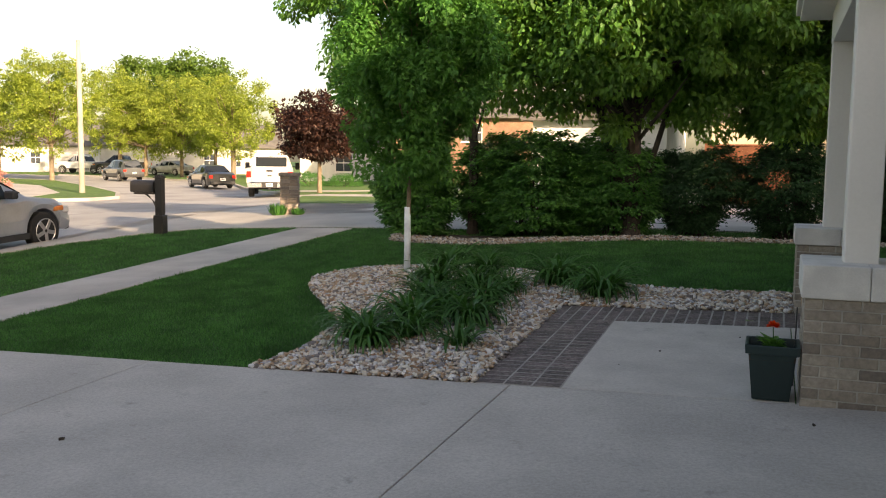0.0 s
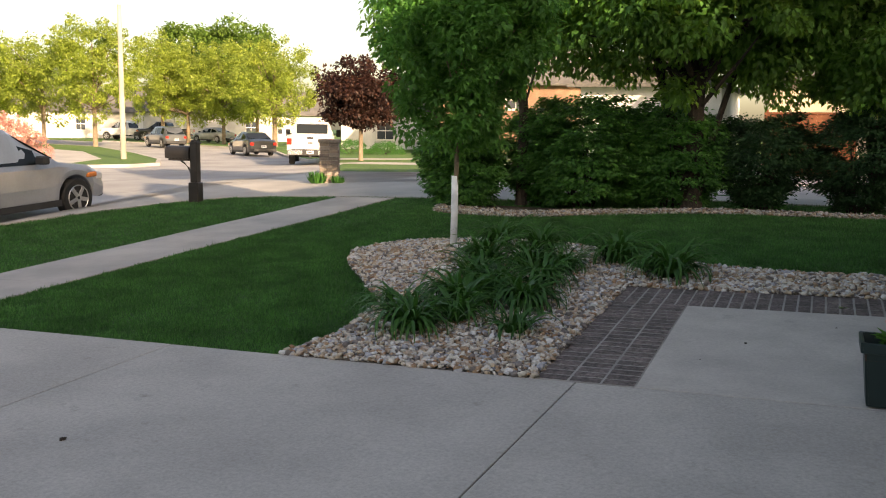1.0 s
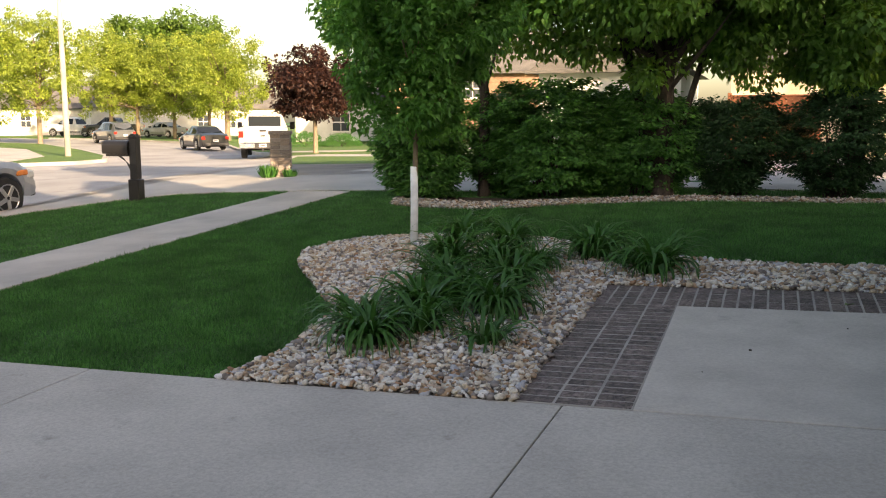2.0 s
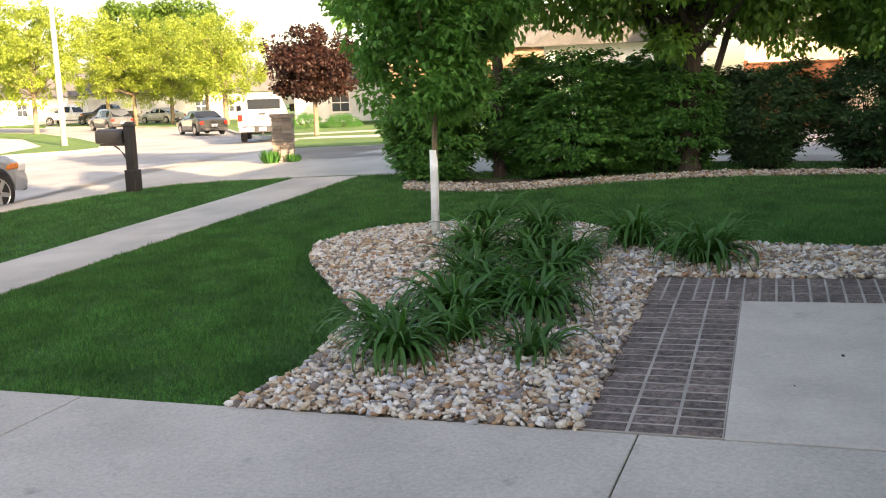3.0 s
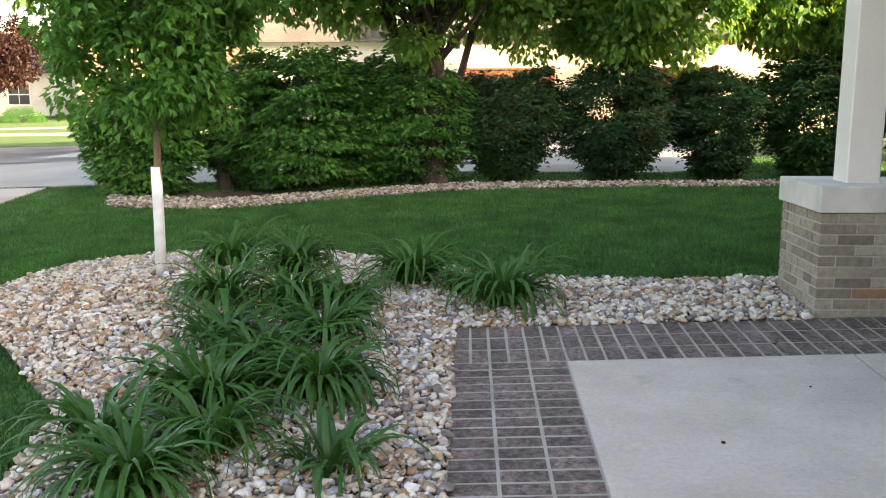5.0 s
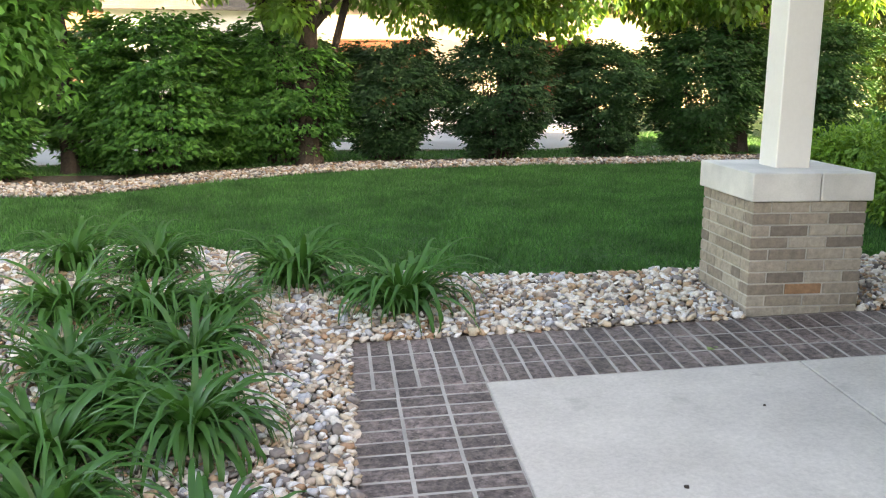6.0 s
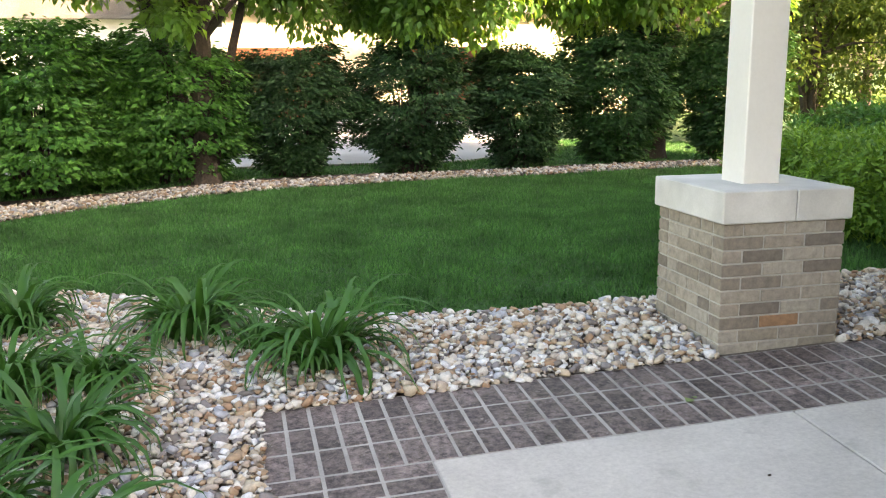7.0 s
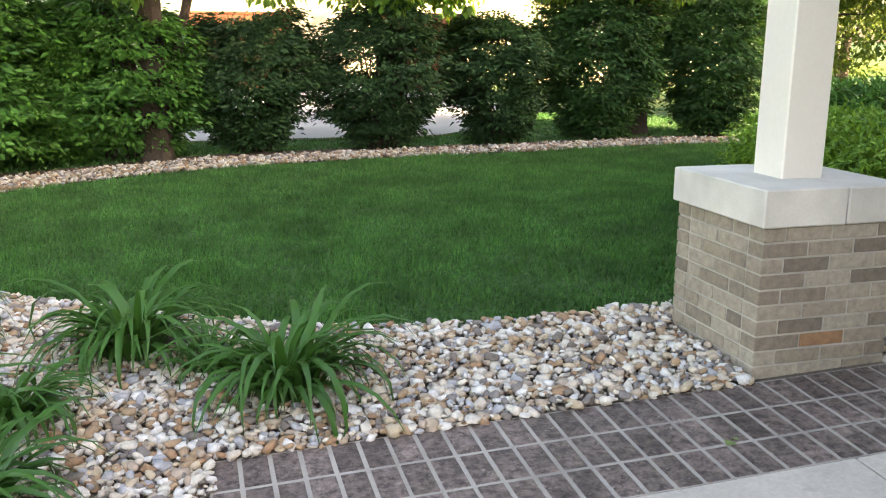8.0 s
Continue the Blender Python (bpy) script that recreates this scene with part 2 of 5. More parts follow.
def tube(bm, pts, radii, seg=8):
    """A tapered tube through points."""
    rings = []
    for i, p in enumerate(pts):
        p = Vector(p)
        a = Vector(pts[max(i - 1, 0)])
        b = Vector(pts[min(i + 1, len(pts) - 1)])
        d = (b - a).normalized()
        u = d.orthogonal().normalized() if abs(d.z) < 0.9 else (Vector((1, 0, 0)) - d * d.x).normalized()
        v = d.cross(u)
        rings.append([bm.verts.new(p + (u * math.cos(2 * math.pi * k / seg) + v * math.sin(2 * math.pi * k / seg)) * radii[i]) for k in range(seg)])
    for r0, r1 in zip(rings, rings[1:]):
        for k in range(seg):
            bm.faces.new((r0[k], r0[(k + 1) % seg], r1[(k + 1) % seg], r1[k]))
    bm.faces.new(rings[0][::-1])
    bm.faces.new(rings[-1])
    return bm


def inside(pts, X, Y):
    """Which of the points lie in the polygon."""
    r = np.zeros(len(X), bool)
    n = len(pts)
    for i in range(n):
        (x0, y0), (x1, y1) = pts[i], pts[(i + 1) % n]
        if y0 == y1:
            continue
        c = ((y0 > Y) != (y1 > Y)) & (X < (x1 - x0) * (Y - y0) / (y1 - y0) + x0)
        r ^= c
    return r


def unit(a):
    return a / np.maximum(np.linalg.norm(a, axis=1, keepdims=True), 1e-9)


def leaf_mesh(name, P, D, U, L, W, material, lobed=False):
    """Leaves folded along the midrib: base points P, directions D, upper sides U, lengths L, widths W."""
    D = unit(D)
    S = unit(np.cross(D, U))
    U = np.cross(S, D)
    L, W = L[:, None], W[:, None]
    if lobed:
        cols = [P, P + D * L * 0.30 + S * W * 0.55 + U * W * 0.18, P + D * L * 0.62 + S * W * 0.22 + U * W * 0.05, P + D * L - U * L * 0.12,
                P + D * L * 0.62 - S * W * 0.22 + U * W * 0.05, P + D * L * 0.30 - S * W * 0.55 + U * W * 0.18]
        tri = ((0, 2, 1), (0, 3, 2), (0, 4, 3), (0, 5, 4))
    else:
        cols = [P, P + D * L * 0.45 + S * W * 0.5 + U * W * 0.18, P + D * L - U * L * 0.12, P + D * L * 0.45 - S * W * 0.5 + U * W * 0.18]
        tri = ((0, 2, 1), (0, 3, 2))
    k, n = len(cols), len(P)
    V = np.stack(cols, 1).reshape(-1, 3)
    F = (np.arange(n)[:, None, None] * k + np.array(tri)[None]).reshape(-1, 3)
    me = bpy.data.meshes.new(name)
    me.vertices.add(len(V))
    me.vertices.foreach_set("co", V.astype(np.float32).ravel())
    me.loops.add(len(F) * 3)
    me.loops.foreach_set("vertex_index", F.astype(np.int32).ravel())
    me.polygons.add(len(F))
    me.polygons.foreach_set("loop_start", np.arange(0, len(F) * 3, 3, dtype=np.int32))
    me.materials.append(material)
    me.update(calc_edges=True)
    return me


def crown_leaves(rng, centres, radii, per, size, droop=0.5, flat=0.8, hollow=0.45, out=0.7, up=0.9):
    """Points, directions, sides and sizes of leaves that grow in loose clumps."""
    n = len(centres)
    idx = np.repeat(np.arange(n), per)
    d = unit(rng.normal(size=(len(idx), 3)))
    r = hollow + (1 - hollow) * rng.random(len(idx)) ** 0.6
    off = d * (r * radii[idx])[:, None]
    off[:, 2] *= flat
    P = centres[idx] + off
    D = d + rng.normal(size=d.shape) * 0.55
    D[:, 2] -= droop
    U = d * out + np.array((0, 0, up)) + rng.normal(size=d.shape) * 0.45
    L = size * (0.65 + 0.7 * rng.random(len(idx)))
    return P, D, U, L


def slope(x, y):
    """The whole lot falls a little towards the street and towards the garage."""
    return 0.0335 * min(max(x, -24.0), 6.0) + 0.05 * min(max(y, -14.0), 9.0)


def ground_z(x, y):
    """The lie of the land: flattening out behind the lawn."""
    s = min(max((y - 1.5) / 4.0, 0.0), 1.0)
    s = s * s * (3 - 2 * s)
    return slope(x, y) - 0.022 * min(max(y - 1.0, 0.0), 9.0) * min(max((x + 5.5) / 3, 0), 1) - 0.045 * min(max(x, 0.0), 8.0) * s


def ground_zs(X, Y):
    s = np.clip((Y - 1.5) / 4.0, 0, 1)
    s = s * s * (3 - 2 * s)
    k = np.clip((X + 5.5) / 3, 0, 1)
    return 0.0335 * np.clip(X, -24, 6) + 0.05 * np.clip(Y, -14, 9) - 0.022 * np.clip(Y - 1.0, 0, 9) * k - 0.045 * np.clip(X, 0, 8) * s


def drape(root, cell=3.0):
    """Lets a level built piece of paving follow the slope of the lot."""
    for ob in (root, *root.children_recursive):
        if ob.type != 'MESH':
            continue
        if ob.data.users > 1 or ob.location.length > 0:
            ob.location.z += slope(ob.location.x, ob.location.y)
            continue
        bm = bmesh.new()
        bm.from_mesh(ob.data)
        for _ in range(7):
            long = [e for e in bm.edges if e.calc_length() > cell * 1.6 and abs(e.verts[0].co.y) < 60 and abs(e.verts[0].co.x) < 60]
            if not long:
                break
            bmesh.ops.subdivide_edges(bm, edges=long, cuts=1)
            bmesh.ops.triangulate(bm, faces=[f for f in bm.faces if len(f.verts) > 4])
        for v in bm.verts:
            v.co.z += slope(v.co.x, v.co.y)
        bm.to_mesh(ob.data)
        bm.free()
    return root


def bed_z(X, Y):
    """The mound of stones round the young tree."""
    return ground_zs(X, Y) + 0.13 * np.exp(-((X + 2.0) ** 2 + (Y - 0.9) ** 2) / 1.1) + 0.006


# ---- ground, road, paving ----
KERB_X = -10.1
BED = [(-1.83, -2.77), (-1.70, -2.25), (-1.85, -1.2), (-2.3, -0.6), (-3.0, 0.3), (-3.3, 0.95), (-3.25, 1.6), (-2.9, 2.05), (-1.85, 2.3), (-1.05, 2.15),
       (-0.2, 1.55), (0.7, 1.05), (1.4, 0.92), (2.2, 0.9), (3.6, 0.95), (6.0, 1.1), (6.0, -0.010), (0.010, -0.010), (0.010, -2.77)]
FAR_BED = [(-4.15, 5.15), (-3.93, 4.97), (-3.0, 4.77), (-2.11, 5.08), (-0.92, 5.58), (0.5, 6.0), (1.97, 6.37), (3.8, 6.62), (5.0, 6.88), (7.0, 7.15), (9.5, 7.7), (9.5, 8.6), (7.2, 8.05),
           (4.4, 7.5), (2.9, 7.25), (0.9, 7.0), (-0.2, 6.72), (-1.0, 6.5), (-1.8, 6.35), (-3.4, 6.25), (-4.35, 5.8)]


def build_ground():
    xs = np.unique(np.concatenate((np.array([-700, -300, -150, -80, -50, -30, -20, -14]), [KERB_X - 0.02, KERB_X], np.arange(-9.5, 12, 0.5), [14, 18, 25, 40, 80, 150, 300, 700])))
    ys = np.unique(np.concatenate((np.array([-700, -300, -150, -80, -40, -20]), np.arange(-14, 16, 0.5), [18, 22, 28, 36, 50, 80, 150, 300, 700])))
    verts = [(x, y, -0.62 + slope(x, y) if x < KERB_X - 0.01 else ground_z(x, y) - 0.012) for y in ys for x in xs]
    n = len(xs)
    faces = [(j * n + i, j * n + i + 1, (j + 1) * n + i + 1, (j + 1) * n + i) for j in range(len(ys) - 1) for i in range(n - 1)]
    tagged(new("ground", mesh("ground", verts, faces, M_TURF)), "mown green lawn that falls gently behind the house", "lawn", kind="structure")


build_ground()

ROAD = [(-10.25, -40), (-10.25, 9.0), (-12.2, 15), (-16.4, 23.8), (-20.5, 29.5), (-28.8, 39), (-34.8, 46.8), (-42, 52), (-52, 57.5), (-65, 62), (-100, 72), (-100, 55), (-56, 46.2), (-48, 43.5),
        (-36, 34), (-29, 27.8), (-25.8, 24), (-25.5, 22), (-26.4, 20), (-27, 15), (-27, -40)]
ISLAND = [(-25.9, 24.2), (-29.1, 28.1), (-36.1, 34.3), (-48.1, 43.8), (-56, 46.5), (-100, 55.3), (-100, -40), (-27.2, -40), (-27.2, 15), (-26.6, 20), (-25.7, 22)]
FAR_LOT = [(-10.4, 9.1), (-12.0, 14.8), (-16.2, 23.6), (-20.3, 29.3), (-28.6, 38.8), (-34.6, 46.6), (-42, 51.8), (-52, 57.3), (-65, 61.8), (-100, 72), (-100, 170), (60, 170), (60, 26), (-1, 26), (-4.5, 14),
           (-6.2, 9.7), (-7.2, 9.1)]
LOTS = (("road", ROAD, -0.4, -0.12, M_ROAD, "pale grey concrete street with patches and dark seams", "road"), ("lawn_corner", ISLAND, -0.4, 0.0, M_LAWN_SUNLIT, "sunlit mown grass across the street", "lawn"),
        ("lawn_far", FAR_LOT, -0.4, 0.0, M_LAWN_SUNLIT, "sunlit mown grass across the street", "lawn"))
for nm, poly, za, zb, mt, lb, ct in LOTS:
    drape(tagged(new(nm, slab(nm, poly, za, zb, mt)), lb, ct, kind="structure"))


def strip(name, pts, w, z0, z1, material, label, category):
    """A kerb or path of constant width along a line."""
    bm = bmesh.new()
    P = [Vector((x, y)) for x, y in pts]
    prev = None
    for i, p in enumerate(P):
        d = (P[min(i + 1, len(P) - 1)] - P[max(i - 1, 0)]).normalized()
        s = Vector((-d.y, d.x)) * w / 2
        q = [bm.verts.new((*(p + s), z1)), bm.verts.new((*(p - s), z1)), bm.verts.new((*(p - s), z0)), bm.verts.new((*(p + s), z0))]
        if prev:
            for k in range(4):
                bm.faces.new((prev[k], prev[(k + 1) % 4], q[(k + 1) % 4], q[k]))
        prev = q
    return drape(tagged(new(name, bm_mesh(name, bm, material)), label, category, kind="structure"))


strip("kerb_near", [(-10.17, y) for y in range(-40, 3, 3)], 0.16, -0.4, 0.004, M_WALKWAY, "low concrete kerb along the street", "kerb")
strip("kerb_corner", [(-27.1, -20), (-27.1, 0), (-27.1, 15), (-26.5, 20), (-25.6, 22), (-25.85, 24.1), (-29.05, 27.95), (-36.05, 34.15), (-48.05, 43.65), (-56, 46.35)], 0.2, -0.4, 0.012, M_WALKWAY,
      "low concrete kerb along the street", "kerb")
strip("kerb_far", [(-12.4, 15.5), (-16.3, 23.7), (-20.4, 29.4), (-28.7, 38.9), (-34.7, 46.7), (-42, 51.9), (-52, 57.4), (-65, 61.9)], 0.2, -0.4, 0.012, M_WALKWAY, "low concrete kerb along the street", "kerb")
strip("path_far", [(-17.0, 25.5), (-12, 23.0), (-6, 22.0), (3, 21.8)], 1.8, -0.2, 0.014, M_WALKWAY, "narrow concrete path across the neighbouring grass", "path")
strip("path_far_2", [(-23.5, 34), (-18, 32), (-8, 31.0), (3, 31.0)], 2.2, -0.2, 0.016, M_WALKWAY, "narrow concrete path across the neighbouring grass", "path")
strip("path_corner", [(-27.8, 18.5), (-31.5, 25), (-40, 32.5), (-60, 42)], 2.2, -0.2, 0.014, M_WALKWAY, "concrete path through the corner lawn", "path")

# neighbouring driveway behind the hedge
ND = [(-10.12, 2.2), (-9.78, 4.0), (-9.33, 5.2), (-8.65, 6.08), (-8.0, 6.3), (-6.9, 6.4), (-5.4, 6.5), (-3.4, 7.0), (0, 7.75), (3.0, 8.0), (4.6, 9.2), (5.5, 12), (7, 22), (-3, 22), (-4.2, 14), (-6.0, 9.6), (-7.2, 9.1), (-8.45, 9.3), (-10.4, 12.4), (-12.2, 15.4), (-12.35, 15.2), (-10.6, 9.2), (-10.6, 8.95), (-10.3, 2.2)]


def build_neighbour_drive():
    bm = bmesh.new()
    f = bm.faces.new([bm.verts.new((x, y, 0)) for x, y in ND])
    bmesh.ops.triangulate(bm, faces=[f])
    for _ in range(4):
        bmesh.ops.subdivide_edges(bm, edges=[e for e in bm.edges if e.calc_length() > 1.2], cuts=1)
    bmesh.ops.triangulate(bm, faces=bm.faces[:])
    for v in bm.verts:
        v.co.z = ground_z(v.co.x, v.co.y) + 0.014
    r = bmesh.ops.extrude_face_region(bm, geom=bm.faces[:])
    for v in r["geom"]:
        if isinstance(v, bmesh.types.BMVert):
            v.co.z -= 0.3
    tagged(new("driveway_neighbour", bm_mesh("driveway_neighbour", bm, M_NDRIVE)), "wide sunlit concrete driveway beyond the hedge", "driveway", kind="structure")


build_neighbour_drive()

# own driveway in slabs with sawn joints
DRIVE_Y = -2.766


def build_driveway():
    root = thing("driveway", pose(0, 0, 0), "light grey broom-finished concrete driveway with sawn joints", "driveway", kind="structure")
    part("joint_bed", a_box(-10.2, 3.2, -12.38, -2.753, -0.2, -0.012), M_JOINT, root)
    xs = [-10.2, -8.8, -5.8, -2.76, 0.258, 3.4]
    ys = [-12.4, -9.1, -5.93, DRIVE_Y]
    rng = random.Random(4)
    for i in range(len(xs) - 1):
        for j in range(len(ys) - 1):
            g = 0.0035
            bm = a_box(xs[i] + g, xs[i + 1] - g, ys[j] + g, ys[j + 1] - (g if j < 2 else 0.002), -0.1, 0.0 + rng.uniform(-0.0015, 0.0015), 0.004)
            for v in bm.verts:
                v.co.x += 0.045 * (v.co.y - DRIVE_Y)
            part("slab", bm, M_CONCRETE, root)
    drape(root)


build_driveway()


def build_sidewalk():
    root = thing("sidewalk", pose(0, 0, 0), "narrow concrete sidewalk across the front lawn", "sidewalk", kind="structure")
    part("bed", a_box(-6.54, -5.45, -2.7, 6.35, -0.12, -0.01), M_JOINT, root)
    y = -2.74
    k = 0
    while y < 6.2:
        y1 = min(y + 1.52, 6.38)
        part("slab", a_box(-6.57, -5.42, y + 0.004, y1 - 0.004, -0.1, 0.004 + 0.002 * (k % 2), 0.006), M_WALKWAY, root)
        y, k = y1, k + 1
    drape(root)


build_sidewalk()

PATIO_Z = 0.0


def build_patio():
    root = thing("patio", pose(0, 0, 0), "concrete patio framed by a border of dark stamped pavers", "patio", kind="structure")
    part("slab", a_box(0.612, 2.098, -2.752, -0.612, -0.1, 0.0, 0.004), M_PATIO, root)
    part("slab", a_box(2.106, 6.0, -2.752, -0.612, -0.1, 0.0, 0.004), M_PATIO, root)
    part("grout", a_box(0.0, 0.610, -2.752, -0.001, -0.1, -0.0008), M_GROUT, root)
    part("grout", a_box(0.611, 6.0, -0.610, -0.001, -0.1, -0.0008), M_GROUT, root)
    drape(root)


build_patio()

# ---- own house: porch in view; body behind the camera, placed to shade the yard ----
M_SIDING = surface("tan_siding", (0.42, 0.36, 0.28), (0.50, 0.43, 0.34), 20, 0.8, 0.7, 0, 0.1)
M_ROOF = surface("grey_shingles", (0.09, 0.085, 0.08), (0.17, 0.16, 0.15), 25, 1.2, 0.95, 0, 0.6, 0.01)
PW = 0.64


def build_pillar(x, y, rows, pitch, cap_h, base, group):
    """A brick pillar, its lower front corner nearest the street at (x, y), with a cast stone cap in two slabs."""
    h = rows * pitch
    root = thing("porch_pillar", pose(x, y, base), "square taupe brick pillar with a pale cast-stone cap beside the patio", "pillar", group)
    part("mortar_core", a_box(0.006, PW - 0.006, 0.006, PW - 0.006, 0.0, h), M_MORTAR, root)
    t, g = 0.097, 0.009
    shapes = {}

    def brick(cx, cy, cz, lx, ly, rot):
        key = (round(lx, 3), round(ly, 3))
        if key not in shapes:
            shapes[key] = bm_mesh("brick", a_box(-lx / 2, lx / 2, -ly / 2, ly / 2, -(pitch - g) / 2, (pitch - g) / 2, 0.003), M_BRICK)
        rr = random.Random(int(cx * 977 + cy * 613 + cz * 1409 + x * 31))
        part("brick", shapes[key], None, root, at=pose(cx + rr.uniform(-.0012, .0012), cy + rr.uniform(-.0012, .0012), cz, 0, 0, rot))

    for r in range(rows):
        cz = (r + 0.5) * pitch
        whole = (PW - 2 * g) / 3
        half = (whole - g) / 2
        for side in range(4):
            wide = (side + r) % 2 == 0
            if wide:
                lens, u = [whole] * 3, 0.0
            else:
                lens, u = [half, whole, whole, half], 0.0
            if side in (1, 3):
                lens = [lens[0] - t - g if lens[0] > t + g + 0.05 else 0.0] + lens[1:-1] + [lens[-1] - t - g if lens[-1] > t + g + 0.05 else 0.0]
                u = t + g
                lens = [v for v in lens if v]
            for ln in lens:
                c = u + ln / 2
                if side == 0:
                    brick(c, t / 2, cz, ln, t, 0)
                elif side == 2:
                    brick(c, PW - t / 2, cz, ln, t, 0)
                elif side == 1:
                    brick(PW - t / 2, c, cz, ln, t, 90)
                else:
                    brick(t / 2, c, cz, ln, t, 90)
                u += ln + g
    o = 0.022
    split = PW * 0.56
    part("cap_slab", a_box(-o, split, -o, PW + o, h, h + cap_h, 0.006), M_CAP, root, "pale grey cast-stone cap slab")
    part("cap_slab", a_box(split + 0.004, PW + o, -o, PW + o, h, h + cap_h - 0.002, 0.006), M_CAP, root, "pale grey cast-stone cap slab")
    return base + h + cap_h - 0.01


PILLARS = ((2.135, 0.035, 10, 0.0640, 0.152, 0.055), (2.12, -2.80, 10, 0.0695, 0.205, -0.09), (3.70, 0.035, 10, 0.0640, 0.152, 0.055))
for px, py, rows, pitch, cap_h, base in PILLARS:
    top = build_pillar(px, py, rows, pitch, cap_h, base, "porch pillars")
    bm = a_box(px + PW / 2 - 0.1, px + PW / 2 + 0.1, py + PW / 2 - 0.1, py + PW / 2 + 0.1, top, 2.52, 0.006)
    post = tagged(new("porch_post", bm_mesh("porch_post", bm, M_WHITE)), "white painted square porch post standing on a pillar cap", "post", "porch posts")


def build_porch_roof():
    root = thing("porch_roof", pose(0, 0, 0), "white porch beam with a slatted soffit and fascia", "porch", kind="structure")
    part("beam", a_box(2.35, 2.55, -2.9, 0.46, 2.52, 2.80, 0.004), M_WHITE, root)
    part("beam", a_box(2.555, 6.2, 0.26, 0.458, 2.52, 2.80, 0.004), M_WHITE, root)
    slat = bm_mesh("soffit_slat", a_box(-0.26, 0.26, -0.022, 0.022, 0, 0.05, 0.004), M_WHITE)
    for i in range(60):
        part("soffit_slat", slat, None, root, at=pose(2.34, -3.05 + i * 0.066, 2.802))
    part("fascia", a_box(2.04, 2.09, -3.1, 0.90, 2.853, 2.98, 0.004), M_WHITE, root)
    part("ceiling_board", a_box(2.61, 6.8, -3.1, 0.90, 2.803, 2.852), M_WHITE, root)
    part("roof_deck", a_box(2.095, 6.8, -3.1, 0.90, 2.856, 2.9), M_ROOF, root)


build_porch_roof()


def gable_block(root, x0, x1, y0, y1, z0, eave, ridge, along='x', wall=M_SIDING, over=0.4):
    part("wall", a_box(x0, x1, y0, y1, z0, eave), wall, root)
    bm = bmesh.new()
    if along == 'x':
        m = (y0 + y1) / 2
        a = [(x0 - over, y0 - over, eave), (x0 - over, y1 + over, eave), (x0 - over, m, ridge), (x1 + over, y0 - over, eave), (x1 + over, y1 + over, eave), (x1 + over, m, ridge)]
    else:
        m = (x0 + x1) / 2
        a = [(x0 - over, y0 - over, eave), (x1 + over, y0 - over, eave), (m, y0 - over, ridge), (x0 - over, y1 + over, eave), (x1 + over, y1 + over, eave), (m, y1 + over, ridge)]
    v = [bm.verts.new(p) for p in a]
    for f in ((0, 1, 2), (5, 4, 3), (0, 3, 4, 1), (1, 4, 5, 2), (2, 5, 3, 0)):
        bm.faces.new([v[i] for i in f])
    part("roof", bm, M_ROOF, root)


own = thing("house", pose(0, 0, 0), "own house out of view, its blocks placed to shade the yard", "house", kind="structure")
# Unseen blocks, placed and sized to shade lawn, hedge, street and near pillar.
gable_block(own, 5.6, 12.4, -9.98, -2, -0.8, 4.2, 7.1, 'y', M_SIDING, 0.0)
# Narrow tall block, added only to shade the right-hand tree crowns.
gable_block(own, 12.41, 14.6, -4.2, -2, -0.8, 9.2, 10.4, 'y', M_SIDING, 0.0)
# Two low wings, added to shade the lawn corner and right end of hedge.
gable_block(own, 6.85, 9.2, -1.99, 4.0, -0.8, 1.8, 2.3, 'y', M_SIDING, 0.0)
gable_block(own, 9.21, 12.2, -1.99, 4.0, -0.8, 3.6, 4.8, 'y', M_SIDING, 0.0)
gable_block(own, 5.6, 13.0, -32, -10, -1.2, 5.2, 11.0, 'y', M_SIDING, 0.0)
gable_block(own, 2.98, 5.58, -13, -3.6, -0.6, 2.9, 4.6, 'y', M_SIDING, 0.0)

# ---- stones ----


def stone_shape(rng, size, seg=7, rings=3):
    """A rounded, slightly angular pebble."""
    ax = np.array((1.0, rng.uniform(0.55, 0.95), rng.uniform(0.35, 0.65))) * size
    v = [(0, 0, ax[2])]
    for i in range(1, rings + 1):
        th = math.pi * i / (rings + 1)
        for k in range(seg):
            ph = 2 * math.pi * (k + 0.5 * (i % 2)) / seg
            d = np.array((math.sin(th) * math.cos(ph), math.sin(th) * math.sin(ph), math.cos(th)))
            d = np.sign(d) * np.abs(d) ** 0.66
            v.append(tuple(d * ax * rng.uniform(0.66, 1.18)))
    v.append((0, 0, -ax[2]))
    f = [(0, 1 + k, 1 + (k + 1) % seg) for k in range(seg)]
    for i in range(rings - 1):
        a, b = 1 + i * seg, 1 + (i + 1) * seg
        f += [(a + k, b + k, b + (k + 1) % seg) for k in range(seg)] + [(a + k, b + (k + 1) % seg, a + (k + 1) % seg) for k in range(seg)]
    e, b = len(v) - 1, 1 + (rings - 1) * seg
    f += [(b + k, e, b + (k + 1) % seg) for k in range(seg)]
    return np.array(v), np.array(f)


def rot_matrices(rng, n, tilt):
    out = []
    for _ in range(n):
        out.append(np.array(Euler((rng.normal() * tilt, rng.normal() * tilt, rng.random() * 6.28)).to_matrix()))
    return np.array(out)


